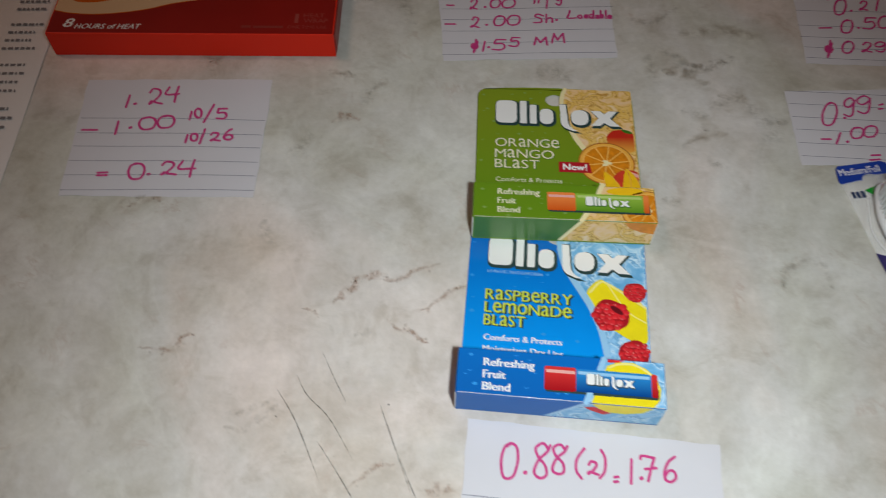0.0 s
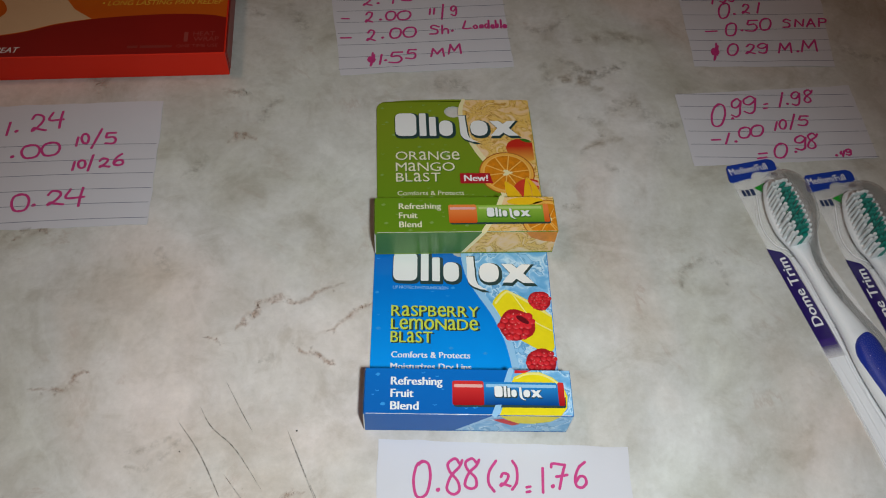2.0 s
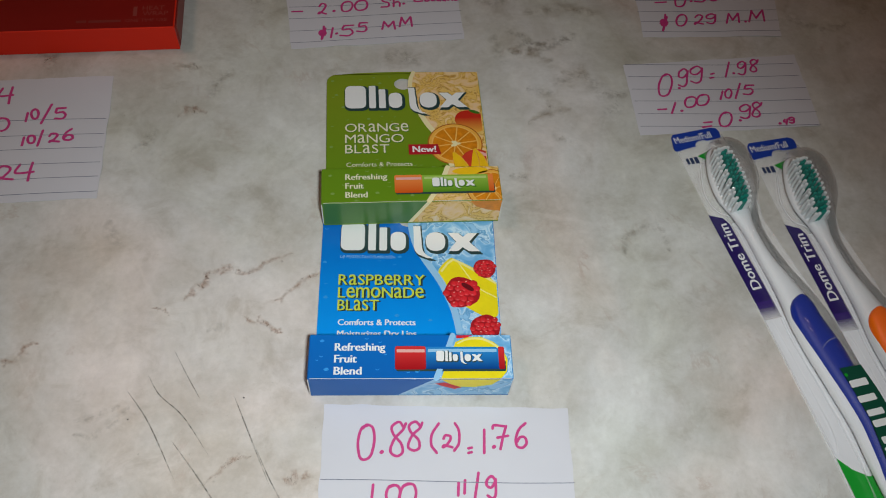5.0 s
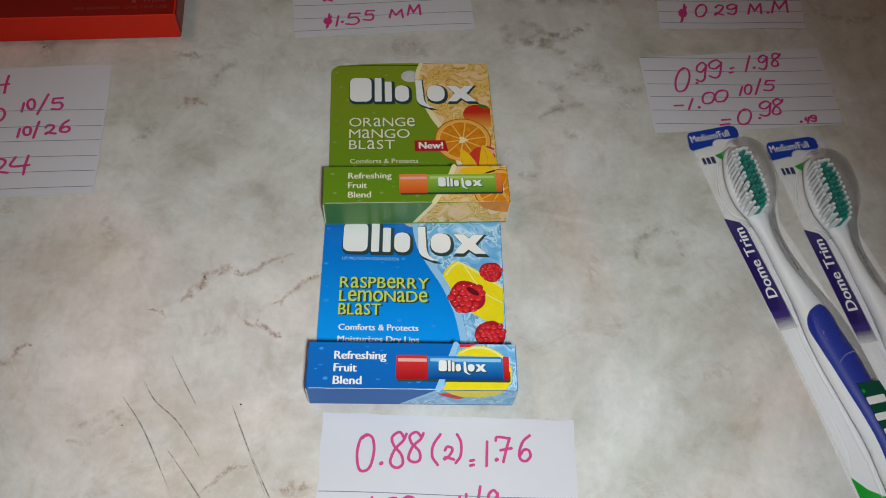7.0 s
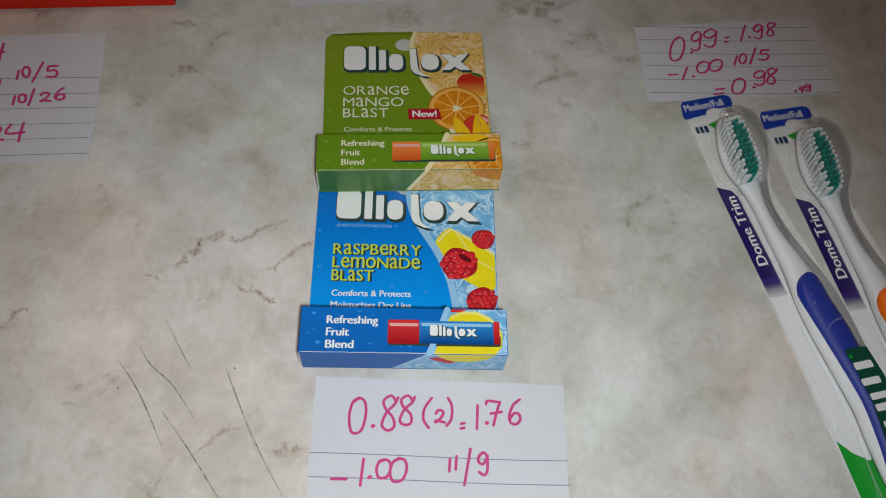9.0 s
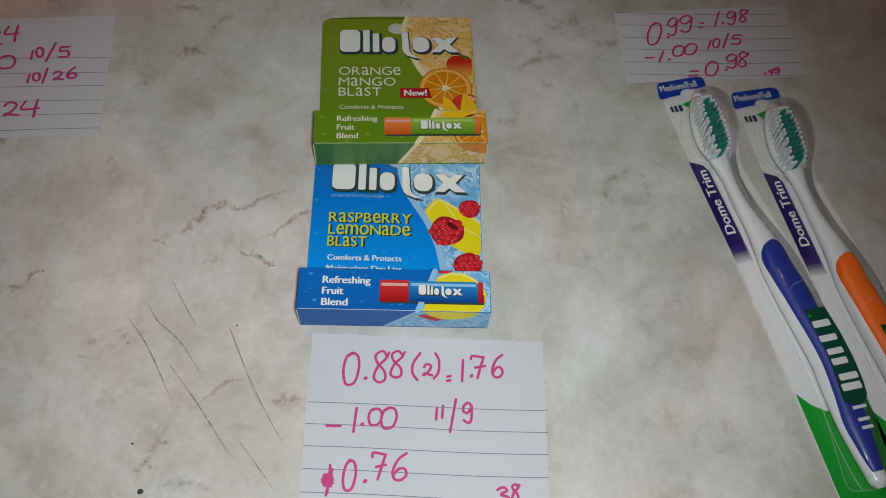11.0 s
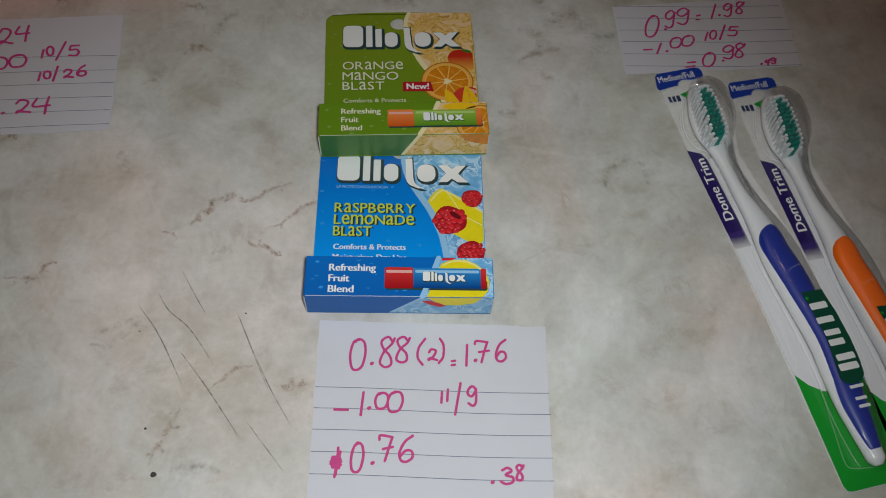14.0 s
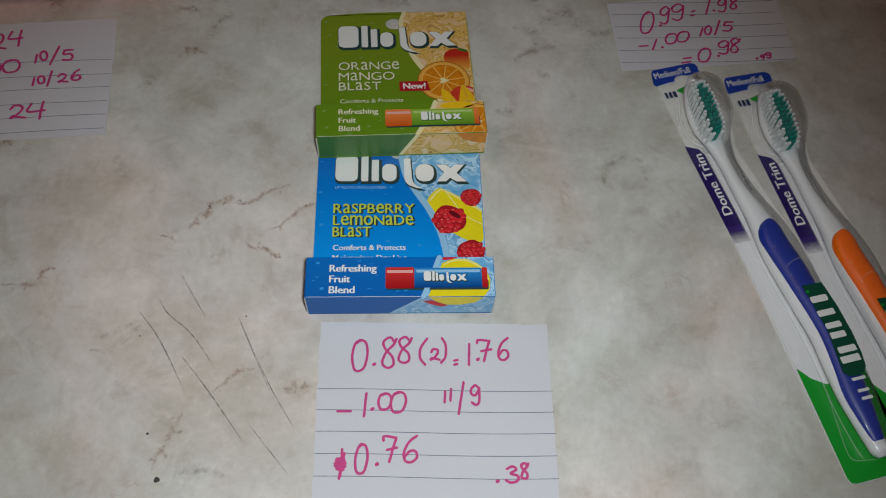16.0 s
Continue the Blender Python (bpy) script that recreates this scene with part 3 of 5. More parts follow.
for pts, w in (
    (((55.3, 202.9), (67.1, 206.9), (80.8, 209.1), (97.7, 205.8)), 7),
    (((48.2, 176.1), (55.8, 178.6), (67.3, 183.2)), 4),
    (((54.8, 161.5), (64.3, 168.5)), 4),
    (((66.3, 170.2), (74.7, 173.1)), 3.5),
    (((47.1, 102.4), (54.8, 106.4)), 3.5),
    (((52.9, 130.9), (63.9, 138.4), (75.5, 141.2)), 3.5),
    (((46.7, 182.2), (48.5, 173.5)), 3),
    (((-18.1, 175), (-11.2, 178.4)), 4),
    (((-7.5, 166.7), (0.2, 170.6)), 4),
    (((80.5, 130.1), (84.3, 127.8)), 2.5),
    (((60.3, 114), (65.8, 118.8)), 3),
    (((-211.4, 156.6), (-199.9, 154.4)), 3.5),
    (((-174.6, 165), (-166.5, 163.5), (-167.6, 156.1)), 5),
    (((-186.4, 76.3), (-181.2, 78.6), (-175.8, 81.4)), 2.2),
    (((-233.4, 86.2), (-225.3, 82.4)), 4),
    (((-116.6, 144.2), (-111.9, 149.4)), 4),
    (((-132.4, 178.7), (-124.9, 174.8)), 5),
    (((-111.6, 163), (-106.6, 160.1), (-100.8, 162.4)), 4),
    (((-106.7, 161.2), (-100.3, 158.4), (-97.5, 160.5)), 4),
    (((-125.9, 158.3), (-116.8, 157.7)), 5),
    (((-76.1, 160.4), (-65.6, 161.9)), 4),
    (((-72.9, 188.3), (-60.6, 193.3)), 6),
    (((71.4, 164.6), (81.6, 164.1), (83.3, 158.9)), 4),
    (((90.7, 154.6), (93.4, 150.7)), 3.5),
    (((77.2, 176.7), (87.7, 180.2)), 4),
    (((46.4, 179.4), (56.9, 176.3), (69.2, 171.4)), 6),
    (((67, 123.2), (67.5, 116.4)), 3),
    (((70.3, 105.4), (72.4, 102.4)), 3),
    (((165.3, 188.3), (182.9, 192.3)), 6),
    (((196.5, 187.1), (201.5, 182.2)), 5),
    (((50.5, 138.1), (54, 131.5)), 3),
    (((46.6, 117.2), (52, 120.6)), 3),
):
    stroke_on_table("tan_patch", TAN, pts, w * 2.0, "tan patch in the marbling")

# knife scratches
for pts, w in (
    (((-102.8, 0.7), (-92.7, -12), (-80.1, -33.2)), 1),
    (((-96, 6.4), (-90.7, -1.3), (-81.1, -9.4), (-69.8, -24.1)), 0.9),
    (((-90.7, -0.8), (-87.9, -7.1)), 0.6),
    (((-84.2, -17.8), (-71.2, -33.3), (-56.8, -52.2)), 1),
    (((-64.2, -1.1), (-57.9, -14.1), (-48.1, -34.4)), 1),
    (((-54.6, -20.1), (-47.7, -33.1), (-38.3, -47.8)), 0.8),
    (((-63.2, -11.3), (-59.4, -17.1)), 0.8),
    (((-88.3, 16.6), (-81.5, 5.6), (-75.4, -3.7)), 0.7),
    (((-56.1, -44.7), (-46.8, -55.7), (-39.6, -64.3)), 0.7),
    (((-82.5, 13.8), (-74.6, 2.4)), 0.4),
    (((-101.5, -30.7), (-96, -40.2)), 0.4),
    (((-70.6, 8.9), (-64.2, -1.1)), 0.4),
    (((-95.2, 119), (-94.6, 110.1)), 0.6),
):
    stroke_on_table("scratch", SCRATCH, pts, w * 0.74, "thin dark knife scratch", 0.06, 0.8)
for x, y, r in ((-85.9, -65.3, 1.1), (-91.6, -48.7, 0.5), (-60.5, -2.1, 0.35), (-100.3, -10.5, 0.3)):
    part("burn_spot", flat(oval(x, y, r, r * 0.9, 0, 14, wobble=0.08), 0.25), SPOT, table, "small dark pit")

# ---------------- handwriting ----------------
GLYPH = {}
GLYPH["0"] = (0.62, [[(.55, .98), (.2, .88), (.01, .5), (.13, .1), (.44, .01), (.8, .14), (.99, .56), (.86, .9), (.5, 1), (.28, .9)]])
GLYPH["1"] = (0.16, [[(.14, 1), (.05, 0)]])
GLYPH["2"] = (0.58, [[(.08, .74), (.36, .99), (.82, .92), (.86, .64), (.46, .26), (.04, .02), (.2, .2), (.5, .12), (1, .04)]])
GLYPH["3"] = (0.48, [[(.05, .86), (.25, 1), (.42, .82), (.18, .55), (.45, .42), (.44, .12), (.2, 0), (0, .12)]])
GLYPH["4"] = (0.52, [[(.16, .95), (.02, .48), (.5, .5)], [(.5, 1), (.4, .5), (.34, 0)]])
GLYPH["5"] = (0.5, [[(.5, .97), (.14, .94)], [(.14, .94), (.1, .58), (.38, .62), (.48, .32), (.34, .04), (.02, .06)]])
GLYPH["6"] = (0.5, [[(.94, 1), (.42, .76), (.05, .36), (.14, .06), (.56, 0), (.95, .18), (.86, .42), (.44, .42), (.1, .22)]])
GLYPH["7"] = (0.52, [[(.02, .82), (.06, .98), (.5, .93)], [(.5, .93), (.38, .5), (.26, 0)], [(.16, .46), (.54, .54)]])
GLYPH["8"] = (0.5, [[(.86, .84), (.54, 1), (.12, .86), (.22, .62), (.7, .36), (.78, .1), (.42, 0), (.05, .14), (.28, .5), (.82, .76), (.98, .95)]])
GLYPH["9"] = (0.46, [[(.94, .84), (.58, 1), (.1, .82), (.1, .58), (.5, .5), (.88, .72), (.95, .92), (.93, .5), (.86, .14), (.56, 0), (.14, .1)]])
GLYPH["."] = (0.12, [[(.05, .04), (.07, .05)]])
GLYPH["-"] = (0.42, [[(0, .3), (.4, .33)]])
GLYPH["="] = (0.32, [[(.02, .32), (.28, .36)], [(.0, .1), (.28, .14)]])
GLYPH["("] = (0.22, [[(.2, 1), (.04, .6), (.02, .2), (.14, -.08)]])
GLYPH[")"] = (0.22, [[(.04, 1), (.18, .7), (.16, .2), (0, -.08)]])
GLYPH["/"] = (0.26, [[(.28, 1.25), (.02, -.2)]])
GLYPH["$"] = (0.36, [[(.1, .62), (.9, .6), (.02, .52), (.98, .5), (.02, .42), (.96, .4), (.14, .33), (.8, .3)], [(.2, .68), (.75, .68)], [(.62, 1), (.56, .5), (.44, 0)], [(.8, .86), (.6, .4), (.52, .06)]])
GLYPH["M"] = (0.8, [[(.0, 0), (.12, .95)], [(.12, .95), (.36, .3)], [(.36, .3), (.68, 1)], [(.68, 1), (.76, .04)]])
GLYPH["S"] = (0.52, [[(.5, .86), (.22, 1), (.08, .74), (.4, .5), (.4, .14), (.04, .08)]])
GLYPH["N"] = (0.58, [[(.04, 0), (.1, .96)], [(.1, .96), (.46, .06)], [(.46, .06), (.56, 1)]])
GLYPH["A"] = (0.6, [[(.0, 0), (.3, 1)], [(.3, 1), (.56, 0)], [(.12, .36), (.5, .4)]])
GLYPH["P"] = (0.5, [[(.06, 0), (.1, .98)], [(.1, .98), (.44, .88), (.4, .54), (.1, .46)]])
GLYPH["h"] = (0.42, [[(.06, 1), (.04, 0)], [(.04, .34), (.24, .6), (.36, .4), (.36, 0)]])
GLYPH["L"] = (0.46, [[(.16, 1), (.06, .4), (.02, .1), (.2, .06), (.46, .12)]])
GLYPH["o"] = (0.4, [[(.2, .58), (.04, .34), (.16, .04), (.36, .2), (.34, .48), (.2, .58)]])
GLYPH["a"] = (0.42, [[(.36, .54), (.12, .52), (.04, .2), (.2, .04), (.36, .3)], [(.36, .56), (.38, .02)]])
GLYPH["d"] = (0.42, [[(.34, .5), (.12, .5), (.04, .2), (.2, .04), (.34, .3)], [(.38, 1), (.36, .02)]])
GLYPH["b"] = (0.4, [[(.06, 1), (.04, .04)], [(.04, .3), (.24, .52), (.36, .26), (.2, .02), (.04, .1)]])
GLYPH["l"] = (0.14, [[(.08, 1), (.06, 0)]])
GLYPH["e"] = (0.4, [[(.06, .3), (.34, .34), (.26, .56), (.06, .42), (.08, .08), (.36, .1)]])
GLYPH[" "] = (0.3, [])


def written(row, lean, ink, seed=0):
    """Strokes of handwriting, in mm; row: figures as (sign, baseline start x, y, width, height, turn); lean: slant to the right."""
    rnd = random.Random(seed)
    lines, dots = [], []
    for ch, x, y, w, h, turn in row:
        if ch == ".":
            dots.append([(x - 0.15, y - 0.1), (x + 0.15, y + 0.1)])
            continue
        strokes = GLYPH[ch][1]
        x, y, w, h = x + ink / 2, y + ink / 2, max(0.25, w - ink), max(0.1, h - ink)
        xs, ys = [p[0] for st in strokes for p in st], [p[1] for st in strokes for p in st]
        x0, kx, y0, ky = min(xs), w / max(0.05, max(xs) - min(xs)), min(ys), h / max(0.05, max(ys) - min(ys))
        c, sn = math.cos(radians(turn)), math.sin(radians(turn))
        for st in strokes:
            pts = []
            for px, py in st:
                b = (py - y0) * ky + rnd.uniform(-0.12, 0.12)
                a = (px - x0) * kx + lean * b + rnd.uniform(-0.12, 0.12)
                pts.append((x + c * a - sn * b, y + sn * a + c * b))
            lines.append([tuple(q)[:2] for q in smooth_line(pts, 7)])
    return lines, dots


def paper_note(label, corners, rules, wave=0.5, seed=1):
    """A torn sheet of ruled paper. corners: TL, TR, BR, BL; rules: ruled lines as x, y, x, y; all in mm on the table."""
    cx = sum(p[0] for p in corners) / 4
    cy = sum(p[1] for p in corners) / 4
    tl, tr, br, bl = [Vector((p[0] - cx, p[1] - cy)) for p in corners]
    ob = thing("paper_note", pose(cx * MM, cy * MM, 0), label, "paper note", "handwritten price notes")

    def height(x, y):
        return 0.22 + wave * max(0.0, noise.noise(Vector((x / 42, y / 42, seed * 3.7))) + 0.25)

    nu, nv = 40, 34
    bm = bmesh.new()
    grid = []
    for j in range(nv + 1):
        row = []
        for i in range(nu + 1):
            p = tl.lerp(tr, i / nu).lerp(bl.lerp(br, i / nu), j / nv)
            if i in (0, nu) or j in (0, nv):
                p = p + Vector((noise.noise((p.x / 9, p.y / 9, seed)), noise.noise((p.y / 9, p.x / 9, seed + 5)))) * 0.55
            row.append(bm.verts.new((p.x * MM, p.y * MM, height(p.x, p.y) * MM)))
        grid.append(row)
    for j in range(nv):
        for i in range(nu):
            bm.faces.new((grid[j][i], grid[j + 1][i], grid[j + 1][i + 1], grid[j][i + 1]))
    r = bmesh.ops.extrude_face_region(bm, geom=bm.faces[:])
    for v in [g for g in r["geom"] if isinstance(g, bmesh.types.BMVert)]:
        v.co.z -= 0.00012
    bmesh.ops.recalc_face_normals(bm, faces=bm.faces[:])
    part("sheet", bm, PAPER, ob, "white ruled paper", smooth=False)
    for x0, y0, x1, y1 in rules:
        a, b = Vector((x0 - cx, y0 - cy)), Vector((x1 - cx, y1 - cy))
        up = Vector((0, 0.35))
        line = [a.lerp(b, i / 40) + up * math.sin(i / 40 * 5 + seed) for i in range(41)]
        part("ruled_line", ribbon([line], 0.27, lambda x, y: height(x, y) + 0.05), RULE, ob)
    return ob, cx, cy, height


def write_line(note, row, lean, ink):
    """One line of marker writing on a note, a part for each sign."""
    ob, cx, cy, height = note
    for k, (c, x, y, w, h, turn) in enumerate(row):
        lines, dots = written([(c, x - cx, y - cy, w, h, turn)], lean, ink, k + len(row))
        thick = [ink] * len(lines) + [ink * 1.35] * len(dots)
        part("handwritten_sign", ribbon(lines + dots, thick, lambda px, py: height(px, py) + 0.09 + 0.01 * (k % 2)), INK, ob)


note = paper_note("white ruled paper note with pink sum below the blue carton",
                  ((-31.3, -4.4), (58.1, -5.7), (57.4, -73.5), (-31, -73.7)),
                  ((-30.9, -32.2, 58, -33), (-30.9, -40.4, 58.1, -41.3), (-30.9, -48.5, 57.9, -49.5), (-30.7, -56.7, 57.7, -57.8), (-30.8, -64.8, 57.6, -66.1)), 0.5, 1)
write_line(note, (("0", -19, -25.5, 6.8, 13.9, -0.2), (".", -10, -22.2, 0, 0, 0), ("8", -7.4, -24.1, 6.3, 13.5, -0.2), ("8", -1.1, -22.2, 6, 11.7, -0.1), ("(", 7.1, -22.9, 3.8, 11.8, -0.2), ("2", 11.3, -21.1, 4.2, 5.4, -0.1), (")", 15.3, -22.2, 2.9, 11.2, -0.1), ("=", 20.2, -23, 2.4, 2.9, -0.2), ("1", 25.9, -23.1, 1.4, 9.5, -0.2), (".", 30.1, -20.3, 0, 0, 0), ("7", 29.5, -21.7, 6.3, 10, -0.1), ("6", 37.7, -21, 4.8, 9.9, -0.1)), 0.00, 1.0)
write_line(note, (("-", -23.7, -41.2, 5.9, 1.2, -0.3), ("1", -13.8, -43.2, 1.6, 9.9, -0.3), (".", -10.3, -39.9, 0, 0, 0), ("0", -8.6, -40.7, 5.8, 7.4, -0.3), ("0", -3.9, -41.8, 6.6, 9, -0.3), ("1", 16.2, -38, 1.3, 5.5, -0.3), ("1", 18.6, -37.3, 1.3, 5.4, -0.3), ("/", 21.5, -42.4, 3.1, 13.3, -0.3), ("9", 26.5, -38.9, 4, 8.5, -0.3)), 0.00, 1.0)
write_line(note, (("$", -24, -65.9, 5.1, 11.5, -0.6), ("0", -16.6, -64.3, 5.4, 11.8, -0.5), (".", -8.2, -60.4, 0, 0, 0), ("7", -6.6, -60, 6.1, 10.2, -0.5), ("6", 1, -60.3, 5.7, 10.7, -0.5), (".", 35.4, -66.8, 0, 0, 0), ("3", 37.9, -67.8, 5.3, 6.7, -0.6), ("8", 43.7, -66.6, 3.6, 6.6, -0.6)), 0.00, 1.0)
note = paper_note("white ruled paper note with pink sum above the toothbrushes",
                  ((103.1, 170.1), (192, 181.2), (192.7, 135), (105.3, 126)),
                  ((104.1, 170.1, 189.9, 174.8), (104.8, 162.2, 190.3, 166.6), (105.1, 154.2, 191.8, 158.5), (105.7, 146.8, 192.2, 150.9), (105.9, 138.9, 193.1, 143), (106.2, 131.3, 193.3, 135.3)), 0.5, 2)
write_line(note, (("0", 116.8, 149.9, 7.4, 15.2, 2.3), (".", 128.6, 156, 0, 0, 0), ("9", 127.8, 156.3, 5.2, 12.7, 2.4), ("9", 134.2, 159, 6.5, 12.1, 2.4), ("=", 144.8, 162.8, 2.7, 4.1, 2.5), ("1", 152.6, 163.9, 2.7, 10.9, 2.5), (".", 157.8, 167.1, 0, 0, 0), ("9", 159.2, 165.5, 4.8, 10.1, 2.5), ("8", 165.8, 167.8, 5.1, 9.3, 2.5)), 0.26, 1.0)
write_line(note, (("-", 115.6, 141.6, 4.9, 1.6, 2.2), ("1", 121.9, 139.5, 2.3, 7.5, 2.2), (".", 127.4, 141.7, 0, 0, 0), ("0", 128.6, 143.3, 6.5, 7.7, 2.3), ("0", 134.7, 144.7, 6.8, 7.9, 2.3), ("1", 147, 149.1, 2.1, 6.4, 2.3), ("0", 149.6, 150, 4.2, 6.7, 2.3), ("/", 154.8, 150.2, 3.1, 10.5, 2.3), ("5", 159.1, 152.8, 6, 7, 2.4)), 0.26, 1.0)
write_line(note, (("=", 135.2, 131.6, 5.2, 4.2, 2.1), ("0", 143.1, 132.2, 7, 9.7, 2.1), (".", 154.6, 136.9, 0, 0, 0), ("9", 154.3, 137.4, 5.8, 9.7, 2.2), ("8", 160.3, 138.7, 5.7, 10.2, 2.2), (".", 173.5, 135.6, 0, 0, 0), ("4", 174.6, 134.6, 2.9, 4.1, 2.1), ("9", 177.6, 135.2, 3.2, 4.6, 2.1)), 0.26, 1.0)
note = paper_note("white ruled paper note with pink sum and word SNAP",
                  ((116.4, 264.4), (197, 270.7), (188.3, 194.1), (116.4, 190)),
                  ((117.3, 238.6, 193.2, 244.1), (116.3, 227.6, 192.5, 233), (115.9, 216.7, 190.9, 221.6), (115.9, 208.6, 190.1, 213.1), (116.7, 201.3, 189.5, 205.4), (116.5, 194.1, 188.8, 197.7)), 0.6, 3)
write_line(note, (("1", 133, 236.5, 1.4, 6, 3.4), ("9", 137.4, 237.8, 4, 7.1, 3.4), ("9", 142.4, 238.7, 3.8, 7.1, 3.4)), 0.26, 1.05)
write_line(note, (("0", 134.4, 225.4, 6.8, 12.6, 3.3), (".", 144.1, 229.8, 0, 0, 0), ("2", 147.9, 230.1, 4.8, 7.9, 3.3), ("1", 156.2, 230.9, 2.1, 9, 3.3)), 0.26, 1.05)
write_line(note, (("-", 125.9, 215.1, 6.7, 1.9, 3.1), ("0", 135.7, 212.5, 6.7, 10.5, 3.1), (".", 145.7, 217.7, 0, 0, 0), ("5", 147, 216.9, 7.3, 9, 3.1), ("0", 154.9, 217.9, 6.8, 10, 3.2), ("S", 167.7, 220.9, 5.1, 7.2, 3.2), ("N", 174.3, 221.8, 5.9, 6.6, 3.2), ("A", 180.6, 222.2, 5.5, 7, 3.2), ("P", 187.2, 222.9, 4.9, 7, 3.2)), 0.26, 1.05)
write_line(note, (("$", 124.9, 194.5, 5, 12.7, 2.9), ("0", 134, 198.2, 6.3, 9.5, 2.9), ("2", 143.9, 200, 5.6, 7.9, 2.9), ("9", 150.3, 200.6, 5.6, 8.3, 2.9), ("M", 161, 201.7, 7.8, 8.3, 3), (".", 171.8, 203.8, 0, 0, 0), ("M", 173.2, 203.3, 9.2, 9.7, 3)), 0.26, 1.05)
note = paper_note("white ruled paper note with pink sum ending 1.55",
                  ((-72.6, 271.5), (18.1, 286.6), (25.7, 184.5), (-57.5, 174)),
                  ((-64.6, 235.4, 21.7, 246.7), (-63.2, 226.3, 23, 237.2), (-62.4, 218.3, 23.2, 229.1), (-61.8, 210, 23.9, 220.5), (-60.7, 202.4, 24.1, 212.1), (-60.1, 194.4, 24.8, 204), (-59.1, 186.1, 24.6, 195.4), (-58.5, 178.3, 24.8, 187.6)), 0.6, 4)
write_line(note, (("2", -49.8, 223, 5, 8.7, 3.4), (".", -42.1, 226, 0, 0, 0), ("4", -38.6, 225.8, 6.1, 11.2, 3.4), ("5", -30.5, 228.5, 7.2, 10.1, 3.4)), 0.04, 1.05)
write_line(note, (("-", -60.1, 212.3, 4.4, 1.2, 3.2), ("2", -48.2, 210.7, 4.5, 8.4, 3.2), (".", -40.3, 213.8, 0, 0, 0), ("0", -38.2, 213.1, 5.9, 7.6, 3.2), ("0", -32.3, 213.8, 7.6, 7.7, 3.2), ("1", -16.3, 218.8, 1.5, 5.3, 3.3), ("1", -14, 219.3, 1.5, 5.3, 3.3), ("/", -9.9, 215.8, 1.8, 12.1, 3.2), ("9", -5.1, 218.6, 3.6, 8.3, 3.3)), 0.04, 1.05)
write_line(note, (("-", -59.7, 198.6, 6, 1.4, 3.1), ("2", -46.7, 197.6, 4.7, 8.4, 3), (".", -38.7, 200.9, 0, 0, 0), ("0", -35.7, 200.3, 6.6, 8.2, 3.1), ("0", -29.1, 201.4, 7.4, 8.2, 3.1), ("S", -15.8, 204.5, 5.5, 7.3, 3.1), ("h", -9.8, 205.3, 4.2, 6.8, 3.1), (".", -4.1, 208.1, 0, 0, 0), ("L", 0.7, 209.5, 5.1, 6.5, 3.2), ("o", 6.1, 209.8, 2.8, 3.5, 3.2), ("a", 9.3, 210.3, 2.5, 3.4, 3.2), ("d", 11.9, 210.4, 3, 6.6, 3.2), ("a", 15.1, 210.6, 2.3, 3.4, 3.2), ("b", 17.4, 211, 2.2, 6.4, 3.2), ("l", 20, 211.2, 1, 6.7, 3.2), ("e", 21.2, 211.2, 2.6, 3.4, 3.2)), 0.04, 1.05)
write_line(note, (("$", -45.6, 180.4, 4.6, 9.8, 2.8), ("1", -39.8, 181.9, 1.6, 7.6, 2.8), (".", -36.6, 185.2, 0, 0, 0), ("5", -35.3, 183, 7.2, 8.5, 2.8), ("5", -27.2, 186.4, 5.8, 7.3, 2.9), ("M", -15.1, 188.6, 7.3, 6.7, 2.9), ("M", -6.6, 190.9, 7.2, 8, 2.9)), 0.04, 1.05)
note = paper_note("white ruled paper note with pink sum below the red carton",
                  ((-222.7, 144.6), (-136.5, 153.4), (-130.3, 84.8), (-213.1, 77.4)),
                  ((-218.2, 121.3, -135, 127.9), (-216.4, 112.5, -134.3, 119.3), (-215.6, 104.8, -133.4, 111.8), (-214.7, 96.6, -132.8, 103.7), (-214.1, 88.7, -132.2, 96.2), (-213.3, 80.6, -131.1, 88.4)), 0.5, 5)
write_line(note, (("1", -200.5, 129, 2.8, 8.5, 5.8), (".", -196.4, 131.9, 0, 0, 0), ("2", -190.4, 131.7, 7, 10.7, 5.8), ("4", -183.1, 133.9, 7.1, 10.7, 5.8)), -0.18, 1.15)
write_line(note, (("-", -215.9, 113.4, 7.8, 1.2, 5.8), ("1", -200.3, 112.6, 2.3, 8.5, 5.8), (".", -194.1, 117.6, 0, 0, 0), ("0", -190.5, 116.2, 8.7, 8.6, 5.8), ("0", -182.4, 118, 8.7, 8.6, 5.8), ("1", -169.6, 124.4, 2.3, 6, 5.8), ("0", -167.2, 125.7, 4.2, 6.6, 5.8), ("/", -162.7, 123.5, 6.2, 11.8, 5.8), ("5", -157.4, 126.1, 6, 7.3, 5.8)), -0.18, 1.15)
write_line(note, (("1", -167.9, 110.9, 2.3, 5.6, 5.8), ("0", -165.6, 112.1, 4.2, 5.4, 5.8), ("/", -161.2, 111, 3.8, 9.6, 5.8), ("2", -156.8, 113, 5.3, 6, 5.8), ("6", -150.9, 114.2, 4.9, 7.4, 5.8)), -0.18, 1.15)
write_line(note, (("=", -200.9, 88.9, 5.6, 2.8, 5.8), ("0", -186.8, 88.3, 8.2, 9.9, 5.8), (".", -178.3, 92.5, 0, 0, 0), ("2", -173.2, 92.1, 7.4, 8.5, 5.8), ("4", -165.6, 91.9, 8.5, 10.4, 5.8)), -0.18, 1.15)


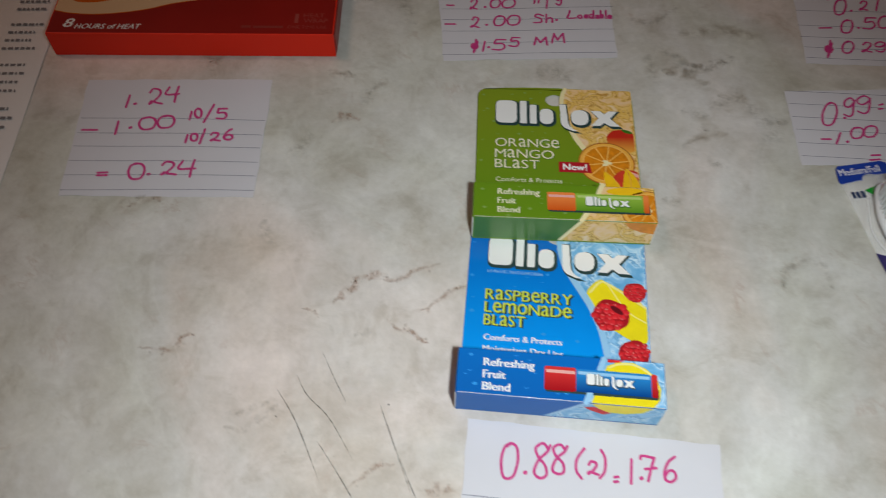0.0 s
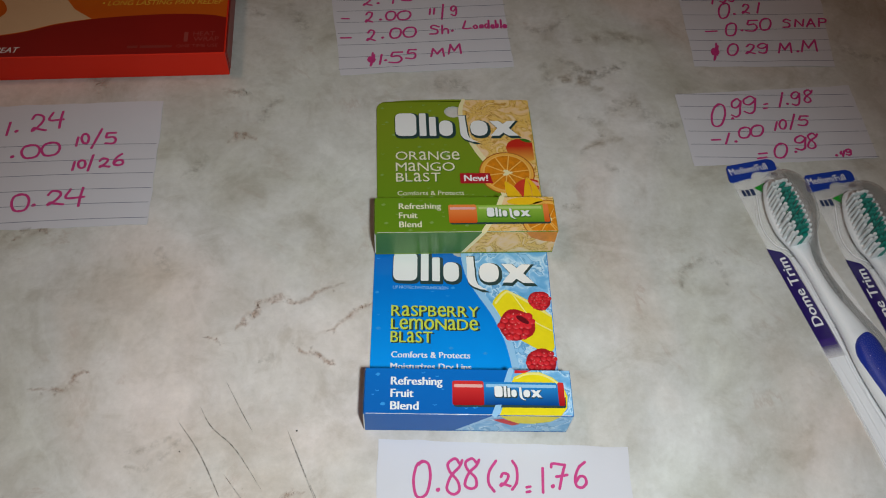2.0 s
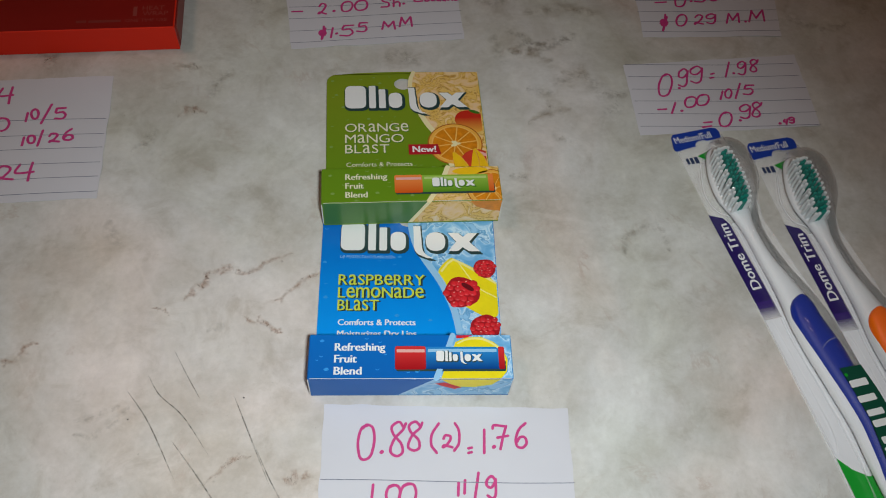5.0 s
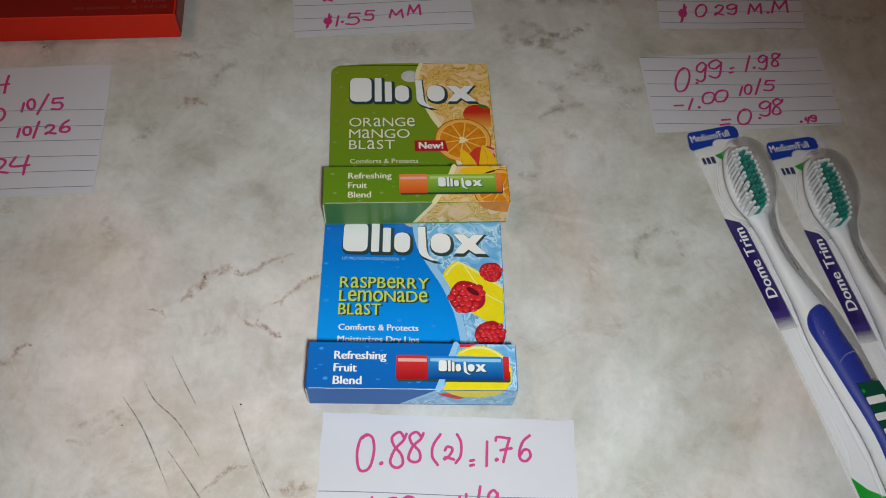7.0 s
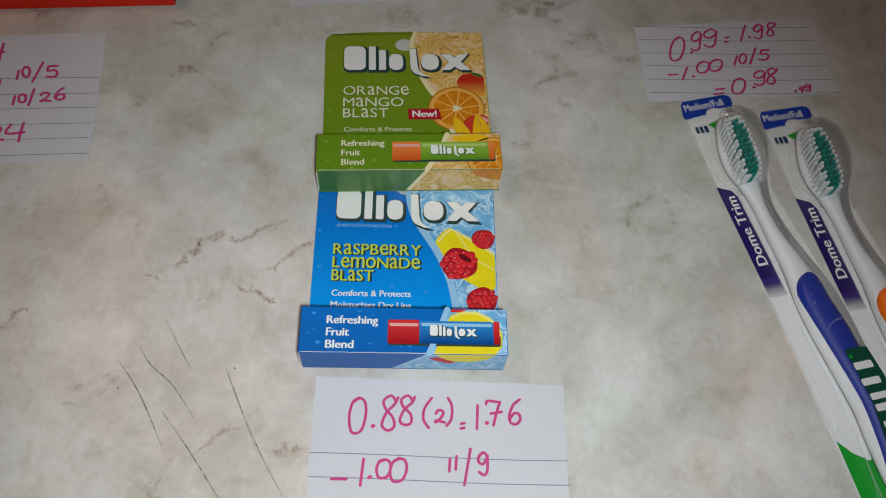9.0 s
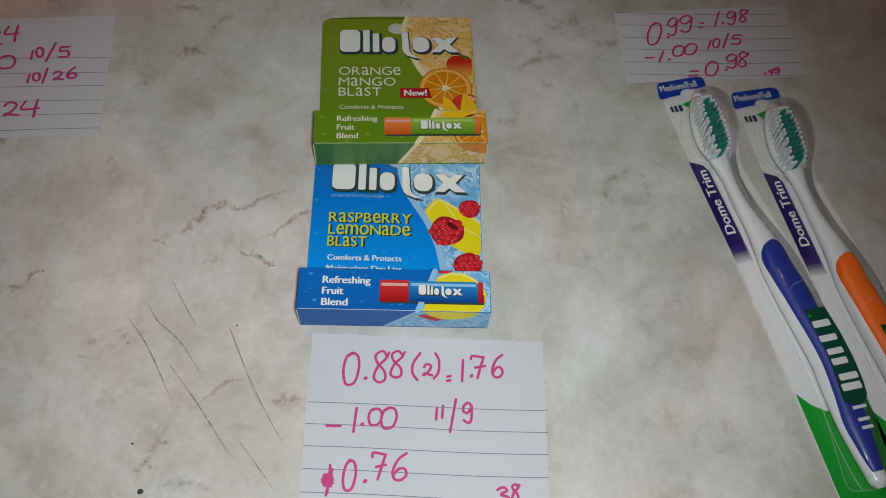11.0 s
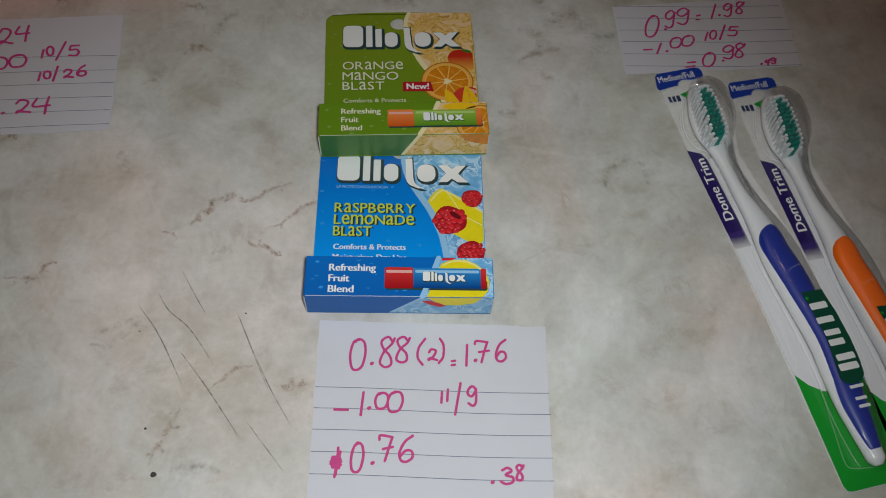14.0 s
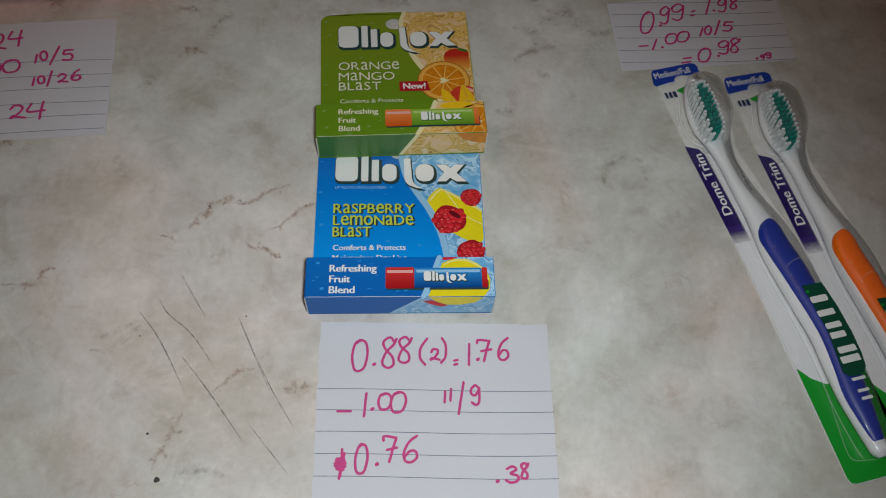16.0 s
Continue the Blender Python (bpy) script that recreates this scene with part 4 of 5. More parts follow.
def store_receipt():
    ob = thing("store_receipt", pose(-0.2422, 0.100, 0, 0, 0, 6.5), "long white printed till receipt beside the red carton", "receipt")
    bm = bmesh.new()
    rows = []
    for j in range(25):
        y = -60 + 230 * j / 24
        z = 0.3 + 0.5 * (1 + math.sin(j * 0.7)) * 0.5
        rows.append([bm.verts.new((x * MM, y * MM, z * MM)) for x in (-79, -40, 0)])
    for a, b in zip(rows, rows[1:]):
        for i in range(2):
            bm.faces.new((a[i], a[i + 1], b[i + 1], b[i]))
    r = bmesh.ops.extrude_face_region(bm, geom=bm.faces[:])
    for v in [g for g in r["geom"] if isinstance(g, bmesh.types.BMVert)]:
        v.co.z -= 0.0001
    bmesh.ops.recalc_face_normals(bm, faces=bm.faces[:])
    part("sheet", bm, RECEIPT, ob)
    rnd = random.Random(4)
    for k in range(38):
        if k % 5 == 4:
            continue
        y = -50 + k * 5.6
        bars = []
        for x0, n in ((-72, 9), (-22, 6)):
            x = x0
            for _ in range(n):
                w = rnd.uniform(0.8, 2.6)
                bars.append((x, x + w, y, y + 1.7))
                x += w + 0.8
        tagged(part("printed_line", quads(bars, 0.95), PRINT_GREY, ob), kind="stuff")


store_receipt()


# ---------------- lip balm cartons ----------------
def wordmark(parent, x, y, w, h, z, mat, shadow):
    """The maker's mark as a row of plain white shapes with a dark shadow below: slabs, bars, a hook and a notched block."""
    def slab_of(u0, u1, v0, v1, r):
        return round_rect(u0 * w, u1 * w, v0 * h, v1 * h, min(r * h, 0.45 * (u1 - u0) * w), 3)
    hook = smooth_line([(.545, .90), (.55, .45), (.555, .08), (.58, -.12), (.64, -.26)], 5)
    wide = [0.052, 0.056, 0.058, 0.056, 0.046]
    left, right = [], []
    for k, q in enumerate(hook):
        half = wide[min(4, k * 5 // len(hook))] / 2
        left.append(((q.x - half) * w, q.y * h))
        right.append(((q.x + half) * w, (q.y - 0.0) * h))
    shapes = [slab_of(0, .17, 0, 1, .18), slab_of(.195, .25, 0, 1.0, .04), slab_of(.275, .33, 0, .84, .04), slab_of(.355, .465, 0, .68, .2), left + right[::-1],
              slab_of(.61, .75, 0, .68, .26), [(u * w, v * h) for u, v in ((.77, 0), (.84, 0), (.875, .14), (.92, 0), (1.0, 0), (.925, .34), (.985, .66), (.915, .66), (.88, .52), (.845, .66), (.77, .66), (.83, .34))]]
    for k, pts in enumerate(shapes):
        cx, cy = sum(p[0] for p in pts) / len(pts), sum(p[1] for p in pts) / len(pts)
        wx, wy = max(p[0] for p in pts) - min(p[0] for p in pts), max(p[1] for p in pts) - min(p[1] for p in pts)
        g, t = 1 + 0.12 * h / wx, 1 + 0.12 * h / wy
        under = [(x + cx + (p[0] - cx) * g + 0.04 * h, y + cy + (p[1] - cy) * t - 0.05 * h) for p in pts]
        part("mark_shadow", flat(under, z - 0.06 + k * 0.002), shadow, parent)
        part("mark_shape", flat([(x + p[0], y + p[1]) for p in pts], z + k * 0.002), mat, parent)


def swoosh_region(line, right):
    """The part of a face right of a smooth line."""
    pts = [tuple(q)[:2] for q in smooth_line(line, 6)]
    return pts + [(right, pts[-1][1]), (right, pts[0][1])]


def citrus(parent, cx, cy, r, z, flesh, rim, pith, segments=10, a0=0.0, a1=360.0, clip=None, name="fruit_slice"):
    """A printed citrus slice: peel, pith ring and wedges."""
    def cut(pts):
        return [(min(px, clip[1]), max(clip[2], min(py, clip[3]))) for px, py in pts] if clip else pts
    top = part(name, flat(cut(oval(cx, cy, r, r * 0.95, 0, 40)), z), rim, parent)
    part("peel_edge", flat(cut(oval(cx, cy, r * 1.045, r * 0.995, 0, 40)), z - 0.03), PEEL_EDGE, top)
    part("pith", flat(cut(oval(cx, cy, r * 0.9, r * 0.86, 0, 40)), z + 0.04), pith, top)
    part("core", flat(oval(cx, cy, r * 0.15, r * 0.13, 15, 20, wobble=0.3), z + 0.11), PEACH, top)
    for i in range(segments):
        a = 360 * i / segments + 9
        tip = (cx + 0.08 * r * math.cos(radians(a + 180 / segments)), cy + 0.08 * r * math.sin(radians(a + 180 / segments)))
        arc = [(cx + 0.84 * r * math.cos(radians(b)), cy + 0.81 * r * math.sin(radians(b))) for b in np.linspace(a + 1.6, a + 360 / segments - 1.6, 5)]
        pts = [tip, *arc]
        if clip and min(p[0] for p in pts) > clip[1] - 0.2:
            continue
        if clip and (max(p[1] for p in pts) > clip[3] or min(p[1] for p in pts) < clip[2] or max(p[0] for p in pts) > clip[1]):
            pts = cut(pts)
            if abs(sum(p[0] * q[1] - q[0] * p[1] for p, q in zip(pts, pts[1:] + pts[:1]))) < 0.4:
                continue
        part("segment", flat(pts, z + 0.08), flesh, top)


def berry(parent, cx, cy, r, z, hollow=None, clip=None):
    """A printed raspberry: a bumpy cluster of drupelets, each with a glint, and a dark hollow."""
    body = part("raspberry", flat(oval(cx, cy, r, r * 0.97, 0, 30, wobble=0.035), z), RASP_MID, parent, "printed red raspberry")
    if hollow:
        hx, hy = cx + hollow[0], cy + hollow[1]
        part("rim", flat(oval(hx, hy, hollow[2] * 1.35, hollow[3] * 1.6, -32, 22, wobble=0.05), z + 0.42), RASPBERRY, body)
        part("hollow", flat(oval(hx + 0.1, hy, hollow[2], hollow[3], -34, 20), z + 0.45), RASP_DARK, body)
    rnd = random.Random(int(cx * 10))
    bm, shine = bmesh.new(), bmesh.new()
    rr = r * 0.185
    y, k = -r, 0
    while y < r:
        x = -r + (k % 2) * rr
        while x < r:
            if math.hypot(x, y) < r * 0.9:
                qx, qy = cx + x + rnd.uniform(-.35, .35) * rr, cy + y + rnd.uniform(-.35, .35) * rr
                if not clip or (qx < clip[0] and qy > clip[1]):
                    size = rr * rnd.uniform(1.05, 1.35)
                    bmesh.ops.create_icosphere(bm, subdivisions=2, radius=size * MM, matrix=Matrix.Translation(Vector((qx, qy, z + 0.03)) * MM) @ Matrix.Diagonal((1, 0.92, 0.22, 1)))
                    if rnd.random() < 0.45:
                        pts = oval(qx - 0.2 * rr, qy + 0.35 * rr, rr * 0.26, rr * 0.17, 20, 7)
                        shine.faces.new([shine.verts.new((a * MM, b * MM, (z + 0.04 + size * 0.22) * MM)) for a, b in pts])
            x += 2 * rr
        y += 1.72 * rr
        k += 1
    tagged(part("glint", shine, PINK_SHINE, body), kind="stuff")
    tagged(part("berry_flesh", bm, RASPBERRY, body, smooth=True), kind="stuff")


def hole_card(x0, x1, y0, y1, r, hx, hy, hr, z0, z1):
    """A card with round corners and a hang hole, in mm."""
    n = 32
    inner = []
    for i in range(n):
        a = 2 * math.pi * i / n
        inner.append((hx + hr * math.cos(a), hy + hr * 0.85 * math.sin(a)))
    outline = round_rect(x0, x1, y0, y1, r, 4)
    outline[6:6] = [(x1 - r - (x1 - x0 - 2 * r) * k / 8, y1) for k in range(1, 8)]
    mid, half = (x0 + x1) / 2, (x1 - x0) / 2
    outline = [(px, py - 1.9 * ((px - mid) / half) ** 2 if py > y1 - r - 0.1 else py) for px, py in outline]
    cu = bpy.data.curves.new("outline", "CURVE")
    cu.dimensions, cu.fill_mode = "2D", "BOTH"
    cu.extrude = (z1 - z0) / 2 * MM
    for pts in (outline, inner):
        sp = cu.splines.new("POLY")
        sp.points.add(len(pts) - 1)
        for q, p in zip(sp.points, pts):
            q.co = (p[0] * MM, p[1] * MM, 0, 1)
        sp.use_cyclic_u = True
    ob = bpy.data.objects.new("outline", cu)
    me = bpy.data.meshes.new_from_object(ob)
    bpy.data.objects.remove(ob)
    bpy.data.curves.remove(cu)
    for v in me.vertices:
        v.co.z += (z0 + z1) / 2 * MM
    return me


BOX_H, BOX_D, BOX_Y0 = 15.6, 16.5, -0.8


def carton_body(name, m, label, card_mat, box_mat, under_mat, end_mat):
    ob = thing(name, m, label, "lip balm carton", "lip balm cartons")
    card = part("back_card", hole_card(-35.6, 35.4, 0.5, 84.6, 4.2, -0.2, 77.0, 4.3, 0, 0.55), card_mat, ob, "glossy printed hang card with a round hole")
    box = part("box", block(-36.4, 36.4, BOX_Y0, BOX_D, 0.0, BOX_H, 0.22, 2), box_mat, ob, "glossy printed carton box")
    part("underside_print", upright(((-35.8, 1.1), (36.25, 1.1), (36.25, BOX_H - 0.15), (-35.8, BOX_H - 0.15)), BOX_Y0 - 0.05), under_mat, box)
    # folded end flaps and raw board edges
    for s in (-1, 1):
        part("end_flap", block(36.4 * s - 0.25, 36.4 * s + 0.25, BOX_Y0 + 0.5, BOX_D - 0.6, 1.0, BOX_H - 0.6, 0.15, 1), end_mat if s > 0 else box_mat, box, "tucked end flap")
        part("flap_edge", block(36.35 * s - 0.3, 36.35 * s + 0.3, BOX_Y0 + 0.02, BOX_Y0 + 0.42, 1.5, BOX_H - 1.2), CARD_EDGE_SHINE, box, "raw white board edge")
    # highlight on the front top fold, painted as a thin pale line
    part("fold_highlight", ribbon([[(-35.6 + 71.2 * i / 20, BOX_Y0 + 0.2 + 0.06 * math.sin(i * 2.1)) for i in range(21)]], 0.22, BOX_H + 0.02), CARD_EDGE_SHINE, box, "fold with a painted pale highlight")
    return ob, card, box


def lip_balm_print(box, cap_mat, tube_mat, body_shine, x, y, w, h, zb):
    """The printed picture of the tube."""
    tube = part("tube_picture", flat(round_rect(x, x + w, y, y + h, 0.9), zb + 0.10), tube_mat, box, "printed picture of a lip balm tube")
    part("cap_picture", flat(round_rect(x, x + 0.28 * w, y - 0.25, y + h + 0.25, 0.8), zb + 0.14), cap_mat, tube)
    part("end_picture", flat(round_rect(x + 0.945 * w, x + w, y - 0.1, y + h + 0.1, 0.6), zb + 0.14), cap_mat, tube)
    part("shine", flat(round_rect(x + 0.6, x + 0.27 * w, y + h * 0.74, y + h * 0.88, 0.25), zb + 0.18), PINK_SHINE, tube)
    part("body_shine", flat(round_rect(x + 0.30 * w, x + 0.93 * w, y + h * 0.76, y + h * 0.90, 0.25), zb + 0.16), body_shine, tube)
    part("cast_shadow", flat(round_rect(x + 0.4, x + w + 0.3, y - 0.9, y + h * 0.5, 0.8), zb + 0.06), SHADOW_PRINT, tube)
    return tube


def scattered(seed, count, x0, x1, y0, y1):
    rnd = random.Random(seed)
    return [(rnd.uniform(x0, x1), rnd.uniform(y0, y1), rnd.choice((0.4, 0.5, 0.6, 0.8, 1.0))) for _ in range(count)]


def droplets(parent, spots, z, mat):
    for cx, cy, r in spots:
        if r > 0.7:
            part("droplet", flat(oval(cx, cy + 0.1, r * 0.8, r * 0.5, 10, 12), z - 0.02), mat, parent)
        part("droplet", ribbon([[(cx + r * math.cos(radians(a)), cy + 0.6 * r * math.sin(radians(a))) for a in range(170, 381, 30)]], 0.28, z, 0.6), mat, parent)


def blue_carton():
    ob, card, box = carton_body("lip_balm_carton", pose(0, 0.0, 0, 0, 0, 0.6), "blue raspberry lemonade lip balm carton lying on the table", BLUE, BLUE_DARK, BLUE_DARK, WATER)
    zc, zb = 0.60, BOX_H + 0.04
    line = [(1, 84.2), (0.5, 74), (2.6, 64), (6, 57.5), (12, 47.5), (15.2, 40), (17.2, 34), (18.8, 25), (19.2, 17.5)]
    part("water_print", flat(swoosh_region(line, 35.2), zc), WATER, card, "printed water splash")
    part("swoosh", ribbon([smooth_line([(x + 0.3, y) for x, y in line], 6)], 2.8, zc + 0.05, 0.2), PALE_BLUE, card)
    part("lemon", flat([tuple(q)[:2] for q in smooth_line([(11.6, 51.4), (15.8, 57.4), (20, 57.0), (35, 46.5), (35, 33), (31, 31.2), (25, 34.0), (19, 38.5), (15, 45)], 4, True) if q.x < 35.2], zc + 0.1), LEMON, card, "printed yellow lemon wedge")
    part("lemon_pith", ribbon([smooth_line([(13, 52), (16.5, 56.4), (20, 56.4), (34.6, 46.6)], 6)], 0.9, zc + 0.14), LEMON_PALE, card)
    part("lemon_membrane", ribbon([smooth_line([(20, 56), (27, 45), (34.6, 40)], 4)], 0.5, zc + 0.14), LEMON_PALE, card)
    berry(card, 20.9, 42.3, 7.1, zc + 0.2, (2.2, 2.2, 2.9, 1.15))
    berry(card, 30.6, 53.4, 4.5, zc + 0.2)
    berry(card, 29.4, 26.6, 5.8, zc + 0.2)
    wordmark(card, -27.9, 61.4, 57, 13.4, zc + 0.35, WHITE, SHADOW_PRINT)
    part("lettering", font_mesh("LIP PROTECTANT/SUNSCREEN", -27.8, 57.8, 22, 1.3, zc + 0.08), PALE_BLUE, card)
    for s, y, w in (("RaSPBeRRY", 45.5, 34.2), ("LemoNaDe", 39.7, 33.7), ("BLaST", 34.1, 15.9)):
        part("lettering_shadow", unicase_mesh(s, -27.8, y - 0.35, w, 4.7, zc + 0.02, 0.06), SHADOW_PRINT, card)
        part("lettering", unicase_mesh(s, -28.2, y, w, 4.7, zc + 0.10, 0.015), YELLOW_TEXT, card)
    part("lettering", font_mesh("Comforts & Protects", -27.8, 27.7, 29.9, 2.5, zc + 0.08, 0.04), WHITE, card)
    part("lettering", font_mesh("Moisturizes Dry Lips", -27.9, 22.9, 30.3, 2.5, zc + 0.08, 0.04), WHITE, card)
    droplets(card, (*scattered(5, 14, -34, -2, 20, 76), (-34, 56, .8), (-33, 40, 1.0), (-26, 71, .7), (-5, 32, .9), (6, 41, .7), (-20, 21, .8), (-34, 72, .6), (8, 30, .8), (-12, 57, .6)), zc + 0.07, DROP)
    # the box's face
    part("water_print", flat([(9.6, -0.65), (13.5, 9), (15.8, BOX_D - 0.3), (36.2, BOX_D - 0.15), (36.2, -0.65)], zb), WATER, box)
    part("lemon", flat([(10.6, -0.65), (13.5, 7), (16.2, 13.6), (20, 15.4), (25.5, 15.6), (30, 13.6), (33.4, 10.5), (34.8, 6.5), (34.2, 2), (32, -0.65)], zb + 0.04), LEMON, box, "printed yellow lemon slice")
    part("lemon_pith", ribbon([smooth_line([(17.0, 13.0), (20.4, 14.6), (25.4, 14.8), (29.6, 12.9), (32.8, 10), (33.8, 6.4)], 5)], 0.8, zb + 0.06, 0.3), LEMON_PALE, box)
    part("swoosh", ribbon([smooth_line([(15.2, BOX_D - 0.3), (12.6, 9), (8.8, -0.65)], 5)], 2.0, zb + 0.06), PALE_BLUE, box)
    part("berry_print", flat([(16.4, 15.0), (20, 15.2), (22.5, 16.2), (16.6, 16.2)], zb + 0.05), RASPBERRY, box)
    tube = lip_balm_print(box, TUBE_RED, TUBE_BLUE, PALE_BLUE, -5.8, 3.0, 39.5, 8.6, zb)
    wordmark(tube, 9.0, 5.9, 16.7, 4.1, zb + 0.3, WHITE, SHADOW_PRINT)
    for s, y, w in (("Refreshing", 10.1, 17.9), ("Fruit", 5.5, 7.8), ("Blend", 0.9, 9.6)):
        part("lettering", font_mesh(s, -27.4, y, w, 3.0, zb + 0.05, 0.05), WHITE, box)
    droplets(box, (*scattered(7, 7, -35, 6, 0, 15), (-32, 14, .8), (-30, 3, .9), (-12, 3, .6), (-16, 15, .6), (2, 2.2, .8)), zb + 0.05, DROP)
    # the box's underside, which faces the viewer
    part("water_print", upright(((-3, 1.1), (9.4, BOX_H - 0.15), (36.2, BOX_H - 0.15), (36.2, 1.1)), BOX_Y0 - 0.09), WATER, box)
    part("lemon", upright(((10.6, BOX_H - 0.15), (32, BOX_H - 0.15), (29, 10.5), (23, 8.4), (16, 8.8)), BOX_Y0 - 0.13), LEMON, box)
    part("berry_print", upright(((8.6, 12.0), (11, 9.6), (16, 6.6), (18.5, 8.2), (12, 12.8)), BOX_Y0 - 0.15), RASPBERRY, box)
    part("swoosh", upright(((-4.4, 1.1), (8.0, BOX_H - 0.15), (10.0, BOX_H - 0.15), (-2.4, 1.1)), BOX_Y0 - 0.11), PALE_BLUE, box)


def green_carton():
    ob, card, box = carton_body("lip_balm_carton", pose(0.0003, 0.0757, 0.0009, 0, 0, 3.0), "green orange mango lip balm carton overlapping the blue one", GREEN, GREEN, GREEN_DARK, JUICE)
    zc, zb = 0.60, BOX_H + 0.04
    line = [(4.4, 84.2), (2.8, 79), (2.6, 72), (4.2, 64.8), (8.7, 53.4), (14.1, 43.6), (17.9, 31.7), (19.3, 24), (19.6, 16.8)]
    part("juice_print", flat(swoosh_region(line, 35.2), zc), JUICE, card, "printed juice splash")
    part("swoosh", ribbon([smooth_line([(x + 0.4, y) for x, y in line], 6)], 2.4, zc + 0.05, 0.3), PEACH, card)
    part("mango", flat([p for p in oval(29.6, 53.6, 7.5, 6.3, -28, 30) if p[0] < 35.2], zc + 0.1), MANGO, card, "printed red mango")
    part("mango_leaf", flat(oval(31.6, 59.2, 2.6, 0.9, -20, 12), zc + 0.13), GREEN_DARK, card)
    citrus(card, 21.4, 40.6, 11.8, zc + 0.16, ORANGE, ORANGE_RIM, PITH, 10, clip=(-40, 35.2, 17, 84))
    part("mango", flat([p for p in oval(30.6, 29.6, 7.6, 7.6, 10, 30) if p[0] < 35.2], zc + 0.3), MANGO_RED, card)
    part("mango_shine", flat([p for p in oval(33.0, 34.6, 2.6, 1.0, -25, 16) if p[0] < 35.2], zc + 0.32), PINK_SHINE, card)
    for k, line in enumerate(([(20.0, 35.8), (23.4, 33.0), (26.6, 27.0), (22, 24), (20.2, 29)], [(29.6, 37.8), (31.0, 32), (31.2, 25), (27.6, 25), (28.0, 31)], [(30.0, 37.8), (33.2, 33.6), (35.0, 28.2), (34.6, 25), (31.4, 25), (31.3, 32)])):
        part("mango_wedge", flat([tuple(q)[:2] for q in smooth_line(line, 5, True)], zc + 0.36 + k * 0.03), MANGO_YELLOW, card, "printed yellow mango wedge")
        part("wedge_edge", ribbon([smooth_line(line[:3], 5)], 0.35, zc + 0.40 + k * 0.03, 0.4), ORANGE_RIM, card)
    wordmark(card, -27.2, 61.8, 56, 13.6, zc + 0.45, WHITE, SHADOW_PRINT)
    for s, y, w in (("ORaNGe", 48.3, 28.4), ("MaNGO", 42.0, 26), ("BLaST", 36.2, 19.4)):
        part("lettering_shadow", unicase_mesh(s, -27.1, y - 0.3, w, 4.8, zc + 0.06), GREEN_DARK, card)
        part("lettering", unicase_mesh(s, -27.4, y, w, 4.8, zc + 0.10), CREAM, card)
    badge = part("badge", flat([(0.5, 34.7), (14.8, 34.7), (13.6, 40.4), (0.5, 40.4)], zc + 0.40), BADGE, card, "dark red badge")
    part("lettering", font_mesh("New!", 2.2, 36.0, 10.2, 3.4, zc + 0.44, 0.05), WHITE, badge)
    part("lettering", font_mesh("Comforts & Protects", -26.9, 28.8, 28.7, 2.3, zc + 0.08), CREAM, card)
    droplets(card, (*scattered(3, 26, -34, -2, 24, 82), *scattered(4, 6, 0, 14, 20, 30), (-33, 79, .8), (-28, 63, .9), (-33, 52, .7), (-10, 61, .8), (-6, 50, .6), (2, 36, .9), (-20, 80, .7), (-25, 29, .7), (-33.5, 40, .8), (-14, 81, .6)), zc + 0.07, DROP_GREEN)
    part("juice_print", flat([(7.2, -0.65), (12.2, 8), (15.6, BOX_D - 0.3), (36.2, BOX_D - 0.15), (36.2, -0.65)], zb), JUICE, box)
    part("swoosh", ribbon([smooth_line([(15.2, BOX_D - 0.3), (11.8, 8), (6.6, -0.65)], 5)], 2.0, zb + 0.04), PEACH, box)
    part("mango_wedge", flat([p for p in oval(24.5, 14.2, 7.5, 1.9, 2, 22)], zb + 0.05), MANGO_YELLOW, box)
    citrus(box, 32.8, 4.6, 10.2, zb + 0.05, ORANGE, ORANGE_RIM, PITH, 9, clip=(-40, 36.2, -0.6, 16.2))
    tube = lip_balm_print(box, TUBE_ORANGE, TUBE_GREEN, LIME_SHINE, -7.0, 3.7, 40.6, 8.5, zb + 0.12)
    wordmark(tube, 8.4, 6.3, 17.6, 4.4, zb + 0.42, WHITE, GREEN_DARK)
    for s, y, w in (("Refreshing", 10.7, 16.9), ("Fruit", 6.2, 7.3), ("Blend", 1.8, 8.8)):
        part("lettering", font_mesh(s, -26.9, y, w, 2.8, zb + 0.05, 0.03), CREAM, box)
    droplets(box, (*scattered(6, 10, -35, 4, 0, 15), (-33, 13, .8), (-14, 4, .8), (-32, 4, .8), (-18, 15, .7), (0, 2.5, .8)), zb + 0.05, DROP_GREEN)
    part("juice_print", upright(((-0.6, 1.1), (7.0, BOX_H - 0.15), (36.2, BOX_H - 0.15), (36.2, 1.1)), BOX_Y0 - 0.09), JUICE, box)
    part("swoosh", upright(((-1.6, 1.1), (5.8, BOX_H - 0.15), (7.6, BOX_H - 0.15), (0.2, 1.1)), BOX_Y0 - 0.11), PEACH, box)
    part("orange_print", upright(((23.4, BOX_H - 0.15), (36.2, BOX_H - 0.15), (36.2, 8.0), (31, 9.0), (26, 11.5)), BOX_Y0 - 0.12), ORANGE, box)


blue_carton()
green_carton()


